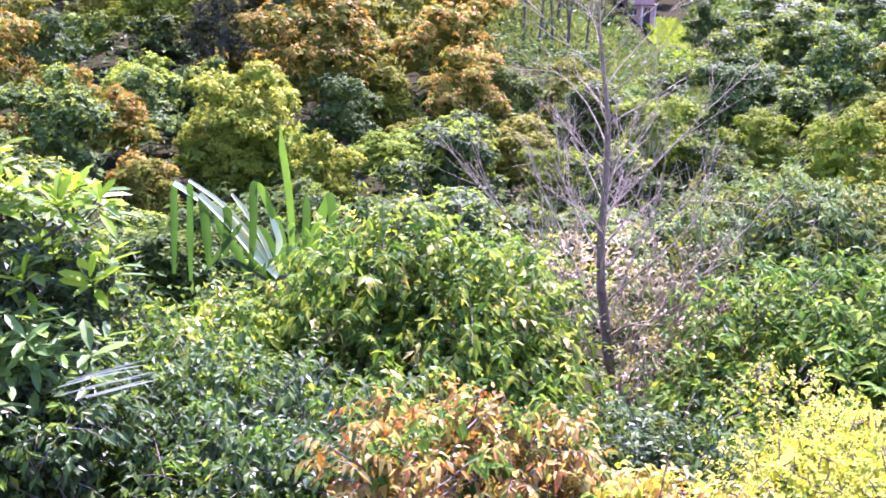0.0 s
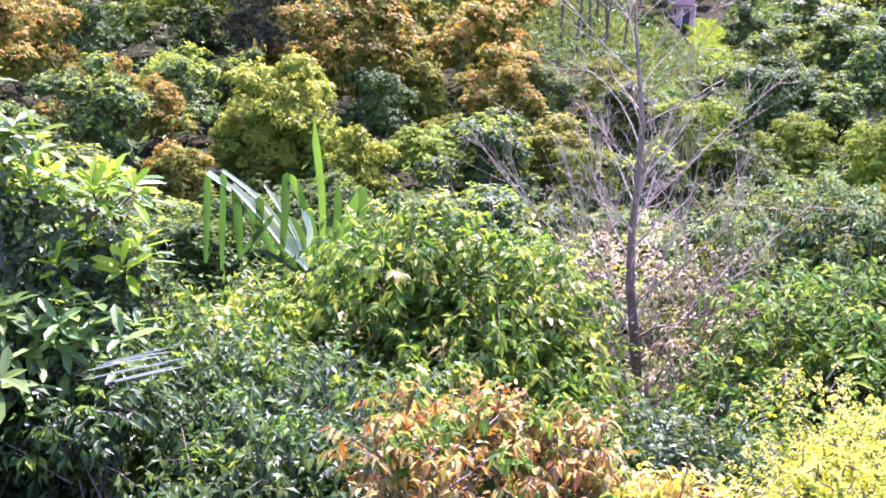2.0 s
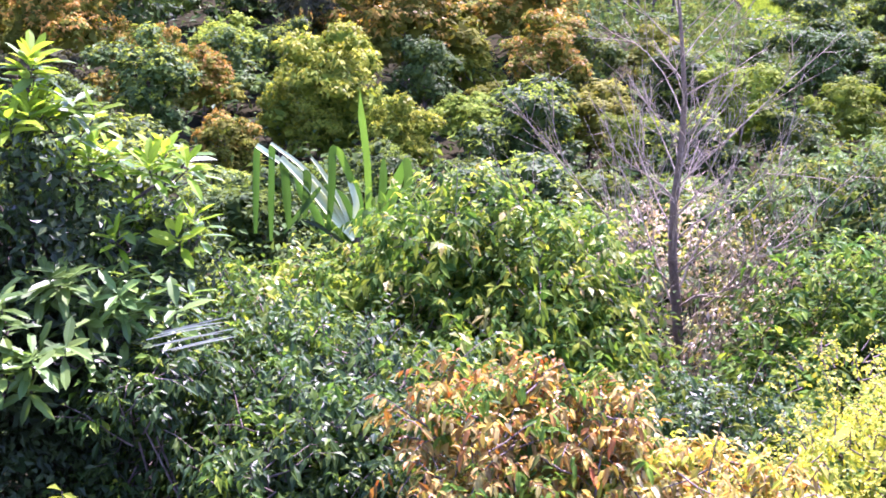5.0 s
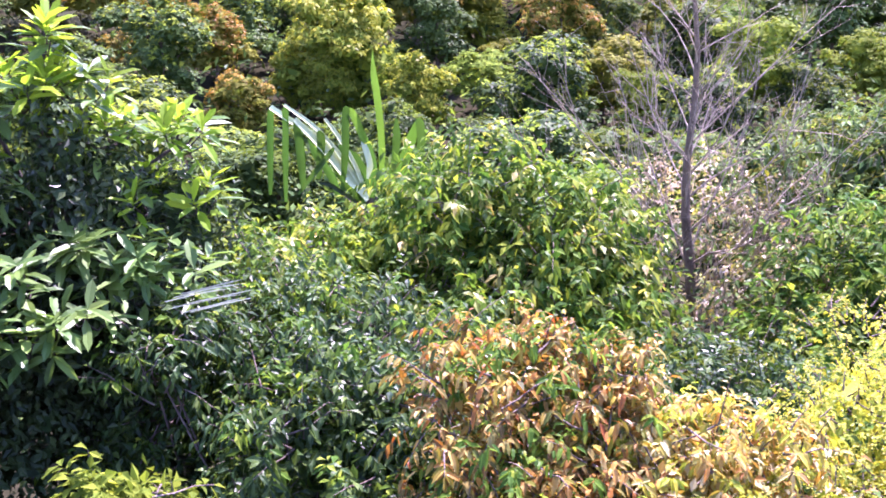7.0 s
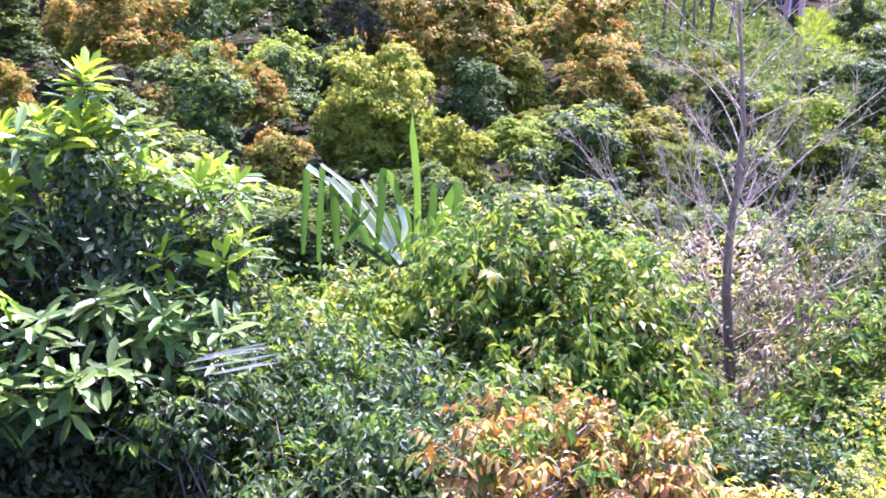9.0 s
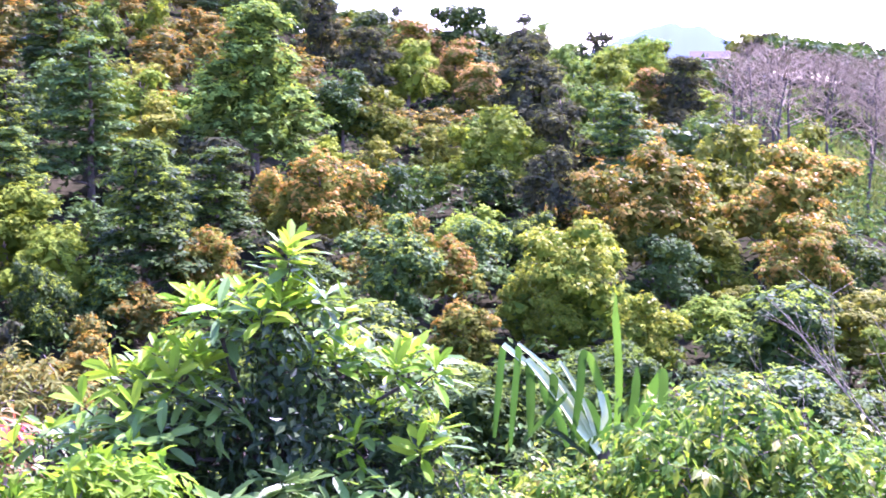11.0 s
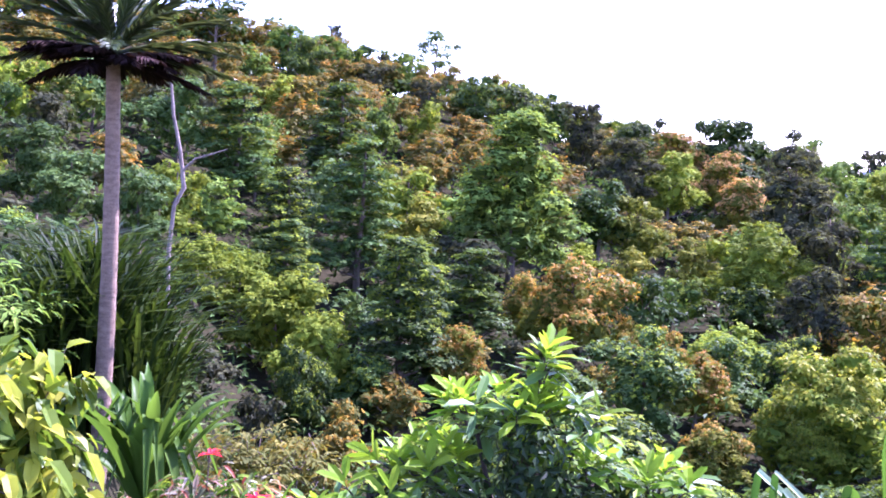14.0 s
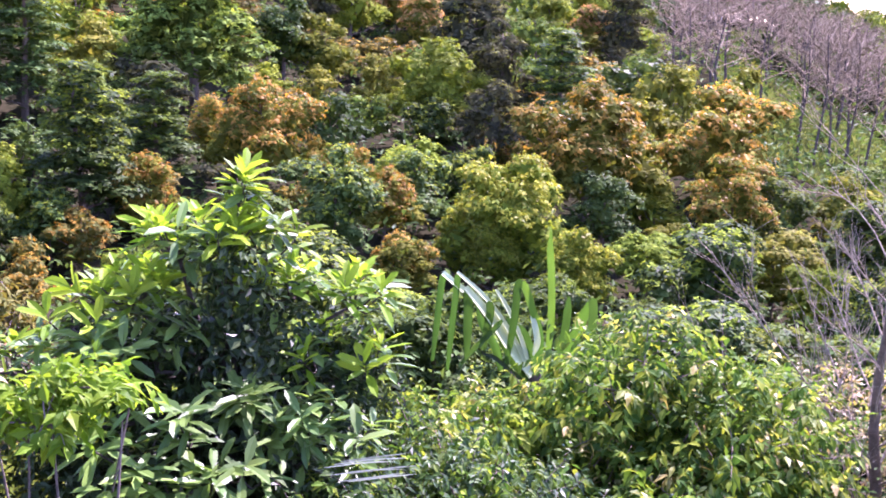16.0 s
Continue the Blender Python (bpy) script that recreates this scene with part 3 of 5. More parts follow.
crown("green", 21.5, -7.2, 30, 1.45)
crown("orange", 22.2, -6.8, 29, 0.60)
crown("orange", 20.3, -7.1, 29, 0.64)
crown("orange", 18.3, -9.5, 29, 0.57)
crown("orange", 18.7, -8.3, 28, 0.92)
crown("olive", 19.2, -2.2, 48, 1.16)
crown("olive", 22.2, -0.2, 58, 1.85)
crown("fresh", 15.8, -1.2, 60, 2.57)
crown("fresh", 20.8, 2.3, 84, 2.58)
crown("green", 24.3, 0.6, 70, 2.30)
crown("dark", 23.0, 3.0, 92, 2.52)
crown("plain", 17.8, 4.3, 101, 3.54)
crown("brown", 20.2, 3.4, 96, 2.74)
crown("brown", 18.2, 2.4, 90, 2.47)
crown("brown", 17.1, 1.1, 85, 2.33)
crown("dark", 14.5, 3.7, 96, 2.63)
crown("dark", 14.3, 2.4, 82, 3.42)
crown("dark", 12.7, 0.0, 66, 2.39)
crown("dark", 13.1, -3.3, 56, 1.84)
crown("tiers", 9.3, -0.4, 62, 2.38)
crown("dark", 6.2, 1.6, 70, 1.61)
crown("fresh", 9.9, 2.1, 86, 1.98)
crown("fresh", 8.2, 2.4, 90, 1.98)
crown("brown", 7.9, 0.9, 84, 1.94)
crown("bright", 18.2, -7.1, 36, 1.03)
crown("bushy", 16.3, -4.3, 46, 1.39)
crown("bushy", 14.0, -6.8, 38, 1.29)
crown("olive", 17.5, -11.9, 23, 0.73)
crown("bright", 14.6, -10.8, 24, 0.53)
crown("orange", 7.9, -3.2, 45, 2.96)
crown("orange", 10.6, -5.8, 43, 1.31)
crown("orange", 0.4, -3.0, 45, 2.60)
crown("orange", -0.1, -6.5, 41, 1.78)
crown("yellow", 11.7, -7.2, 26, 1.48)
crown("yellow", 14.7, -10.3, 23, 0.43)
crown("orange", 17.4, -11.6, 22, 0.70)
crown("yellow", 12.4, -10.8, 22, 0.63)
crown("yellow", 7.8, -10.9, 21, 0.71)
crown("bushy", 17.0, -7.2, 33, 1.27)
crown("bushy", 9.0, -13.5, 17, 0.71)
crown("bright", 3.9, -7.8, 30, 1.02)
crown("bushy", 0.6, -10.0, 24, 1.37)
crown("plain", 6.6, -7.8, 40, 1.32)
crown("bushy", -2.6, -7.5, 34, 1.12)
crown("olive", -1.3, -6.8, 38, 1.04)
crown("green", -14.3, -4.8, 50, 1.98)
crown("green", -17.3, -3.8, 60, 2.11)
crown("plain", -12.9, -3.8, 62, 0.95)
crown("plain", -14.2, -6.9, 44, 1.45)
crown("green", -19.3, -4.8, 48, 1.74)
crown("bright", -16.3, -9.3, 28, 0.95)
crown("bright", -19.6, -9.0, 23, 0.96)
crown("bushy", -17.8, -7.6, 36, 1.19)
crown("fresh", -10.6, -8.8, 26, 1.20)
crown("fresh", -4.9, -11.6, 22, 0.72)
crown("bushy", -13.2, -10.9, 22, 0.97)
crown("bushy", -8.2, -11.5, 22, 1.09)
crown("bright", 41.3, -5.2, 28, 1.38)
crown("bright", 43.4, -4.0, 30, 1.15)
crown("bright", 38.7, -7.5, 25, 1.10)
crown("bushy", 36.2, -9.5, 24, 0.79)
crown("bushy", 39.8, -9.0, 23, 0.76)
crown("bright", 45.8, -3.4, 32, 1.05)
crown("low_dark", 41.9, -11.0, 20, 0.55)
crown("slope", 37.4, -11.9, 19, 0.63)
crown("slope", 38.1, -13.5, 17, 0.56)
crown("slope", 34.6, -10.6, 24, 0.66)
crown("slope", 31.4, -8.1, 28, 0.77)
crown("plain", 52.1, 0.7, 45, 1.48)
crown("plain", 53.8, 2.0, 50, 1.65)
crown("plain", 48.7, -0.0, 45, 1.48)


# ---------------------------------------------------------------- near plants
def lobe(az, r, z, half, flat=0.85):
    p = polar(az, r, z)
    return (tuple(p), (half, half, half * flat))


def sprays(leaf, wood, rng, lobes, count, shoot, per, length, width, hang=0.6, rise=0.35, low=-0.35, shell=0.3, droop=0.3, fine=True):
    """Arching shoots with leaves set alternately along them."""
    p, out = lobe_points(rng, lobes, count, shell, low)
    d = unit(out * 0.8 + rng.normal(size=p.shape) * 0.45 + np.array([0, 0, rise]))
    side = unit(np.cross(d, np.array([0, 0, 1.0]) + rng.normal(size=p.shape) * 0.2))
    ln = shoot * rng.uniform(0.6, 1.3, count)
    bend = rng.uniform(0.15, 0.5, count)
    base, way, face = [], [], []
    for i in range(per):
        s = 0.12 + 0.88 * (i + rng.uniform(-0.3, 0.3, count)) / max(1, per - 1)
        s = np.clip(s, 0, 1)
        c = p + d * (ln * s)[:, None]
        c[:, 2] -= ln * bend * s * s
        sg = 1 if i % 2 else -1
        w = side * sg * 0.8 + d * 0.5 + rng.normal(size=p.shape) * 0.28
        if i == per - 1:
            w = d + rng.normal(size=p.shape) * 0.25
        w[:, 2] -= hang * rng.uniform(0.5, 1.4, count)
        base.append(c)
        way.append(w)
        face.append(out * 0.6 + np.array([0, 0, 1.0]) + rng.normal(size=p.shape) * 0.35)
    base, way, face = np.concatenate(base), np.concatenate(way), np.concatenate(face)
    k = length * rng.uniform(0.6, 1.25, len(base))
    if fine:
        oval_leaves(leaf, base, way, face, k, width * k / length, rng.uniform(droop * 0.5, droop * 1.5, len(base)))
    else:
        big_leaves(leaf, base, way, face, k, width * k / length, rng.uniform(droop * 0.5, droop * 1.5, len(base)))
    if wood is not None:
        for i in range(0, count, 3):
            s = np.linspace(-0.8, 1, 4)
            pts = p[i] + d[i] * (ln[i] * s)[:, None]
            pts[:, 2] -= ln[i] * bend[i] * s * np.abs(s)
            tube(wood, pts, [0.007, 0.005, 0.004, 0.002], 3)


def stems(shape, rng, lobes, count, thick=0.02):
    """Stems from the soil up into the crown."""
    for i in range(count):
        c, h = lobes[i % len(lobes)]
        c = np.array(c) + rng.normal(size=3) * np.array(h) * 0.45
        foot = np.array(lobes[i % len(lobes)][0]) * np.array([1, 1, 0]) * 0.6 + np.mean([l[0] for l in lobes], axis=0) * np.array([1, 1, 0]) * 0.4
        foot[:2] += rng.normal(size=2) * 0.15
        foot[2] = ground_z(foot[0], foot[1]) - 0.1
        m = (foot + c) / 2 + rng.normal(size=3) * 0.08
        tube(shape, [foot, m, c], [thick, thick * 0.8, thick * 0.4], 5)


def clumped(lobes, rng, count, size):
    """The lobes broken up into leafy clumps that stand out from them, with hollows between."""
    out = []
    for c, h in lobes:
        c, h = np.array(c), np.array(h)
        out.append((tuple(c), tuple(h * 0.72)))
        for i in range(count):
            z = 1 - 1.35 * (i + rng.uniform(0.2, 0.8)) / count
            a = i * 2.4 + rng.uniform(-0.4, 0.4)
            d = np.array([math.cos(a) * math.sqrt(1 - z * z), math.sin(a) * math.sqrt(1 - z * z), z])
            q = h * size * rng.uniform(0.65, 1.25)
            out.append((tuple(c + d * h * rng.uniform(0.62, 0.86)), (q[0], q[1], q[2] * 0.75)))
    return out


def bush(name, label, lobes, mat, seed, count, shoot, per, length, width, category="bush", inner=0.66, wood=BARK, second=None, share=0.25, second_label="", clumps=10, size=0.34, **kw):
    rng = np.random.default_rng(seed)
    root = thing(name, label, category)
    whole, lobes = lobes, clumped([(c, tuple(np.array(h) * 1.13)) for c, h in lobes], rng, clumps, size) if clumps else lobes
    leaf, wd = Shape(), Shape()
    sprays(leaf, wd, rng, lobes, count, shoot, per, length, width, **kw)
    stems(wd, rng, whole, 2 * len(whole), 0.014)
    tagged(part("wood", wd.mesh("wood", wood, True), root), kind="stuff")
    crown_ob = part("foliage", leaf.mesh("foliage", mat), root)
    if inner:
        part("inner_foliage", core(whole, rng, inner, 0.2, 0.6).mesh("inner_foliage", mat), crown_ob)
        s = Shape()
        p, out = lobe_points(rng, lobes, count, 0.2)
        c = np.array([l[0] for l in lobes])
        way = out * 0.3 + rng.normal(size=p.shape)
        near_c = c[[int(np.argmin(((c - q) ** 2).sum(1))) for q in p]]
        small_leaves(s, near_c + (p - near_c) * 0.82, way, out, length * 1.2, width * 1.4)
        tagged(part("shaded_foliage", s.mesh("shaded_foliage", mat), crown_ob), kind="stuff")
    if second:
        s = Shape()
        k = dict(kw)
        k["low"] = 0.15
        sprays(s, None, rng, [(l[0], tuple(np.array(l[1]) * 1.03)) for l in lobes], int(count * share), shoot, per, length, width, **k)
        part("young_leaves", s.mesh("young_leaves", second), root, second_label)
    for c, h in whole:
        USED.append((c[0], c[1], h[0]))
    return root


LEAF_BUSH = leaf_material("leaf_bush", gloss=0.06, plants=0.1, spread=0.06, colours=[(0.024, 0.066, 0.011), (0.05, 0.118, 0.015), (0.094, 0.17, 0.018), (0.185, 0.24, 0.022)], trans=0.45, rough=0.45)
LEAF_BLUE = leaf_material("leaf_bluish", gloss=0.17, plants=0.1, spread=0.06, colours=[(0.012, 0.033, 0.009), (0.023, 0.056, 0.013), (0.041, 0.084, 0.016), (0.079, 0.129, 0.021)], trans=0.38, rough=0.4)
LEAF_TIP = leaf_material("leaf_tip", plants=0.1, spread=0.06, colours=[(0.13, 0.19, 0.03), (0.22, 0.26, 0.045), (0.28, 0.22, 0.06)], trans=0.45)
LEAF_COPPER = leaf_material("leaf_copper", gloss=0.15, plants=0.1, spread=0.06, colours=[(0.04, 0.063, 0.01), (0.113, 0.056, 0.012), (0.246, 0.14, 0.027), (0.047, 0.059, 0.012), (0.435, 0.324, 0.092), (0.265, 0.211, 0.018), (0.057, 0.081, 0.012), (0.208, 0.068, 0.015), (0.123, 0.126, 0.018), (0.378, 0.216, 0.043), (0.076, 0.056, 0.012), (0.302, 0.234, 0.055), (0.047, 0.072, 0.012)], trans=0.32, rough=0.35, glow=(1.3, 1.0, 0.42))
LEAF_GOLD = leaf_material("leaf_gold", gloss=0.15, plants=0.1, spread=0.06, colours=[(0.09, 0.13, 0.022), (0.32, 0.26, 0.038), (0.34, 0.18, 0.06), (0.46, 0.4, 0.045), (0.13, 0.17, 0.03), (0.58, 0.52, 0.24), (0.28, 0.3, 0.045), (0.14, 0.1, 0.026)], trans=0.4, rough=0.35, glow=(1.3, 1.0, 0.42))
LEAF_LEMON = leaf_material("leaf_lemon", gloss=0.15, plants=0.1, spread=0.06, colours=[(0.110, 0.168, 0.017), (0.205, 0.255, 0.020), (0.310, 0.318, 0.024), (0.400, 0.365, 0.036)], trans=0.45, glow=(1.2, 1.2, 0.45))
LEAF_GLOSSY = leaf_material("leaf_glossy", plants=0.1, spread=0.06, colours=[(0.044, 0.098, 0.022), (0.072, 0.142, 0.028), (0.112, 0.195, 0.034)], trans=0.36, rough=0.42, gloss=0.24)
LEAF_SHOOT = leaf_material("leaf_shoot", plants=0.1, spread=0.06, colours=[(0.076, 0.172, 0.008), (0.128, 0.24, 0.01), (0.196, 0.3, 0.014)], trans=0.5, rough=0.5, gloss=0.12)
LEAF_STRAP = leaf_material("leaf_strap", plants=0.1, spread=0.06, colours=[(0.03, 0.075, 0.012), (0.05, 0.108, 0.015), (0.08, 0.145, 0.02)], trans=0.48, rough=0.42, gloss=0.10)
LEAF_FOLD = leaf_material("leaf_fold", plants=0.1, spread=0.06, colours=[(0.018, 0.056, 0.011), (0.028, 0.078, 0.013), (0.042, 0.10, 0.018)], trans=0.35, rough=0.4, gloss=0.14)
LEAF_SWORD = leaf_material("leaf_sword", plants=0.1, spread=0.06, colours=[(0.04, 0.113, 0.016), (0.06, 0.149, 0.018), (0.086, 0.184, 0.022)], trans=0.35, rough=0.42, gloss=0.18)
# sheen of sun and sky on the snapped leaves, put in as pale colour
LEAF_PALE_SHEEN = leaf_material("leaf_pale", plants=0.1, spread=0.06, colours=[(0.306, 0.378, 0.188), (0.45, 0.522, 0.285)], trans=0.15, rough=0.6, gloss=0.05)
LEAF_PINK = leaf_material("leaf_pink", gloss=0.15, plants=0.1, spread=0.06, colours=[(0.04, 0.075, 0.016), (0.22, 0.21, 0.12), (0.07, 0.10, 0.022), (0.18, 0.09, 0.035), (0.34, 0.30, 0.20), (0.05, 0.08, 0.02), (0.26, 0.045, 0.035), (0.10, 0.125, 0.03)], trans=0.4, glow=(1.2, 0.9, 0.7))
PETAL_RED = leaf_material("petal_red", gloss=0.08, plants=0.1, spread=0.06, colours=[(0.55, 0.02, 0.02), (0.70, 0.05, 0.03)], trans=0.35, glow=(1.2, 0.6, 0.5))

# the big green bush in the middle, and the bluish one below it
bush("leafy_bush", "dense green bush with drooping oval leaves and yellowish tips",
     [lobe(1.2, 9.52, -4.05, 1.2, 1.0), lobe(5.0, 9.51, -3.55, 0.92), lobe(-1.6, 9.14, -4.25, 0.92), lobe(10.6, 8.90, -5.15, 1.0), lobe(2.6, 8.52, -4.30, 1.0), lobe(7.1, 8.11, -4.75, 0.95), lobe(-4.0, 8.8, -4.95, 0.7), lobe(11.5, 9.6, -4.0, 0.75), lobe(14.0, 9.0, -3.9, 0.7), lobe(16.6, 8.3, -3.65, 0.6)],
     LEAF_BUSH, 21, 2900, 0.30, 8, 0.115, 0.054, hang=0.75, shell=0.3, second=LEAF_TIP, share=0.17, second_label="yellow and coppery young leaves")
bush("leafy_bush", "dark bluish green bush with small hanging leaflets",
     [lobe(22.4, 6.15, -3.02, 0.26), lobe(20.6, 6.35, -2.95, 0.28), lobe(16.2, 7.05, -3.40, 0.5), lobe(13.4, 6.75, -3.55, 0.85), lobe(9.4, 6.40, -3.65, 0.85), lobe(15.2, 6.20, -3.45, 0.5), lobe(12.6, 5.75, -3.45, 0.7), lobe(9.0, 5.50, -3.50, 0.65), lobe(10.8, 5.10, -3.75, 0.55), lobe(15.4, 8.08, -4.30, 0.65), lobe(20.4, 6.9, -3.65, 0.6), lobe(23.4, 6.4, -3.95, 0.6)],
     LEAF_BLUE, 22, 2800, 0.25, 9, 0.080, 0.037, hang=0.8, shell=0.35, second=LEAF_BUSH, share=0.2, second_label="lighter green leaves on the upper side")
bush("copper_bush", "bush with drooping copper, cream and bronze leaves",
     [lobe(2.2, 4.96, -2.68, 0.46, 1.0), lobe(-2.6, 4.97, -2.72, 0.38, 1.0), lobe(3.3, 4.60, -3.09, 0.34), lobe(-0.5, 4.42, -2.97, 0.46), lobe(2.3, 4.11, -3.24, 0.42), lobe(-3.1, 4.03, -3.35, 0.38)],
     LEAF_COPPER, 23, 860, 0.16, 8, 0.062, 0.027, fine=False, hang=0.65, droop=0.5, shell=0.45, second=LEAF_BUSH, share=0.4, second_label="green leaves among the copper ones")
bush("golden_bush", "bush with drooping golden yellow and cream leaves",
     [lobe(-5.6, 4.75, -2.96, 0.40), lobe(-8.6, 4.84, -2.96, 0.46), lobe(-12.4, 4.85, -3.06, 0.46), lobe(-6.0, 4.30, -3.22, 0.40), lobe(-9.6, 4.34, -3.25, 0.42), lobe(-13.0, 4.30, -3.34, 0.4)],
     LEAF_GOLD, 24, 860, 0.16, 8, 0.060, 0.027, fine=False, hang=0.65, droop=0.5, shell=0.45, second=LEAF_LEMON, share=0.3, second_label="lemon yellow new leaves")
bush("yellow_bush", "bright yellow-green bush with tiny leaves",
     [lobe(-19.6, 6.47, -3.50, 0.8), lobe(-24.3, 6.38, -3.46, 0.95), lobe(-20.5, 5.37, -3.66, 0.75), lobe(-26.3, 5.38, -3.57, 0.8), lobe(-30.1, 6.19, -3.47, 0.9)],
     LEAF_LEMON, 25, 4000, 0.09, 7, 0.030, 0.019, hang=0.35, inner=0.74)
bush("leafy_bush", "fresh green shrub with fine feathery leaves",
     [lobe(-18.9, 10.37, -4.33, 1.2), lobe(-23.9, 9.98, -4.25, 1.2), lobe(-15.5, 9.37, -4.73, 0.9), lobe(-27.8, 9.69, -4.16, 1.2), lobe(-21.0, 8.38, -4.65, 0.9)],
     LEAF_BUSH, 26, 1150, 0.36, 9, 0.145, 0.052, hang=0.5, size=0.42, second=LEAF_GREEN, share=0.4, second_label="lighter green leaves on the upper side")
bush("leafy_bush", "olive green rounded shrub behind the thicket",
     [lobe(-16.3, 13.67, -4.11, 1.25), lobe(-20.3, 13.78, -4.32, 1.2), lobe(-13.3, 12.77, -4.91, 1.0)], LEAF_DEEP, 27, 700, 0.34, 8, 0.135, 0.052, hang=0.5, second=LEAF_OLIVE, share=0.35, second_label="greener leaves")
LEAF_DRY = leaf_material("leaf_dry", plants=0.1, spread=0.06, colours=[(0.10, 0.13, 0.035), (0.26, 0.22, 0.10), (0.46, 0.40, 0.26), (0.20, 0.13, 0.06), (0.30, 0.30, 0.08)], trans=0.35, glow=(1.15, 1.0, 0.6))
bush("dry_thicket", "half dry thicket of thin stems and sparse yellowish leaves",
     [lobe(-11.1, 12.56, -4.75, 0.95, 1.0), lobe(-13.7, 11.97, -4.86, 0.8, 1.0), lobe(-6.9, 13.75, -4.88, 0.9), lobe(-11.0, 10.8, -4.85, 0.55), lobe(-13.0, 10.7, -4.70, 0.65)],
     LEAF_DRY, 28, 520, 0.4, 7, 0.085, 0.034, inner=0, wood=BARK_TWIG, second=LEAF_TIP, share=0.35, second_label="yellowed leaves")
bush("leafy_bush", "low green shrub under the leafless tree",
     [lobe(-8.3, 7.75, -4.33, 0.75), lobe(-4.4, 7.34, -4.42, 0.7), lobe(-11.8, 7.56, -4.33, 0.7), lobe(-1.1, 6.73, -4.32, 0.7)], LEAF_BLUE, 29, 700, 0.28, 9, 0.095, 0.036, hang=0.5, second=LEAF_FRESH, share=0.3)


# ---- the shrub with whorled glossy leaves
def glossy_shrub():
    rng = np.random.default_rng(31)
    root = thing("glossy_shrub", "large shrub with whorls of long glossy light green leaves", "shrub")
    foot = np.array(polar(27.0, 7.45))
    foot[2] = ground_z(foot[0], foot[1]) - 0.1

    def tier(az, r, z, half, flat, count):
        """A flat cushion of whorls on one branch: place, half-width, flatness, number of whorls."""
        low_tier = z < -2.2
        az += 0.6
        z -= 0.09 if z > -1.75 else 0.0
        count = count if not low_tier else max(2, round(count * 0.7))
        count = count if count < 6 else round(count * 0.8)
        c, h = lobe(az, r, z, half, flat)
        p, out = lobe_points(rng, [(c, h)], count, 0.1, -0.05)
        under, uout = lobe_points(rng, [(c, h)], max(1, count // (3 if low_tier else 6)), 0.3, -0.9)
        under[:, 2] -= 0.14
        p, out = np.concatenate([p, under]), np.concatenate([out, uout])
        c = np.array(c)
        axis = unit(out * 0.55 + np.array([0, 0, 0.9]) + rng.normal(size=p.shape) * 0.16)
        for i in range(len(p)):
            young = i < count and r > 7.15 and rng.random() < (0.5 if low_tier else 0.85)
            a = axis[i]
            u = unit(np.cross(a, [0.3, 0.9, 0.1]))
            w = np.cross(a, u)
            n = rng.integers(7, 11)
            ang = np.arange(n) * 2.399 + rng.uniform(0, 6)
            tilt = np.linspace(1.2, 0.05, n) if young else np.linspace(0.6, -0.35, n)
            way = u * np.cos(ang)[:, None] + w * np.sin(ang)[:, None] + a * tilt[:, None]
            base = p[i] + a * np.linspace(0.05, -0.05, n)[:, None]
            ln = rng.uniform(0.18, 0.26, n) * (0.95 if young else 1.0)
            s = Shape()
            big_leaves(s, base, way, np.repeat(a[None], n, 0) + rng.normal(size=(n, 3)) * 0.12, ln, ln * rng.uniform(0.27, 0.35, n), rng.uniform(0.03, 0.30, n), 0.16, 0.66)
            part("leaf_whorl", s.mesh("leaf_whorl", LEAF_SHOOT if young else LEAF_GLOSSY), root, "bright young leaf whorl" if young else "")
        s = Shape()
        mid = np.array([foot[0] * 0.7 + c[0] * 0.3, foot[1] * 0.7 + c[1] * 0.3, min(c[2] - 0.25, -2.3)])
        tube(s, [foot + rng.normal(size=3) * 0.05, mid, c - np.array([0, 0, 0.1])], [0.04, 0.026, 0.012], 6)
        for i in range(len(p)):
            tube(s, [c - np.array([0, 0, 0.1]), (c + p[i]) / 2 - np.array([0, 0, 0.1]), p[i]], [0.009, 0.007, 0.005], 4)
        part("branch", s.mesh("branch", BARK_DARK, True), root)
        USED.append((c[0], c[1], h[0]))

    tier(25.6, 7.31, -1.06, 0.08, 1.0, 4)
    tier(26.4, 7.31, -1.36, 0.30, 0.3, 15)
    tier(28.5, 7.25, -1.34, 0.17, 0.4, 7)
    tier(24.0, 7.30, -1.36, 0.17, 0.4, 7)
    tier(26.3, 7.25, -1.62, 0.26, 0.5, 3)
    tier(30.8, 7.30, -1.78, 0.30, 0.25, 13)
    tier(33.6, 7.20, -1.90, 0.30, 0.25, 13)
    tier(29.2, 7.10, -1.92, 0.12, 0.5, 3)
    tier(36.6, 7.31, -2.20, 0.16, 0.4, 5)
    tier(22.8, 7.30, -1.76, 0.22, 0.3, 8)
    tier(19.7, 7.30, -1.80, 0.24, 0.3, 9)
    tier(21.2, 7.16, -2.20, 0.26, 0.3, 8)
    tier(18.7, 7.16, -2.24, 0.18, 0.4, 5)
    tier(23.5, 6.90, -2.36, 0.12, 0.5, 2)
    tier(27.7, 6.40, -2.33, 0.10, 0.5, 3)
    tier(28.5, 6.10, -2.64, 0.12, 0.5, 3)
    tier(25.2, 6.30, -2.57, 0.10, 0.5, 3)
    tier(24.3, 6.70, -2.31, 0.12, 0.5, 4)
    tier(22.8, 6.60, -2.58, 0.14, 0.5, 5)
    tier(27.0, 6.20, -2.60, 0.06, 0.5, 2)
    tier(25.8, 6.80, -2.36, 0.16, 0.4, 4)
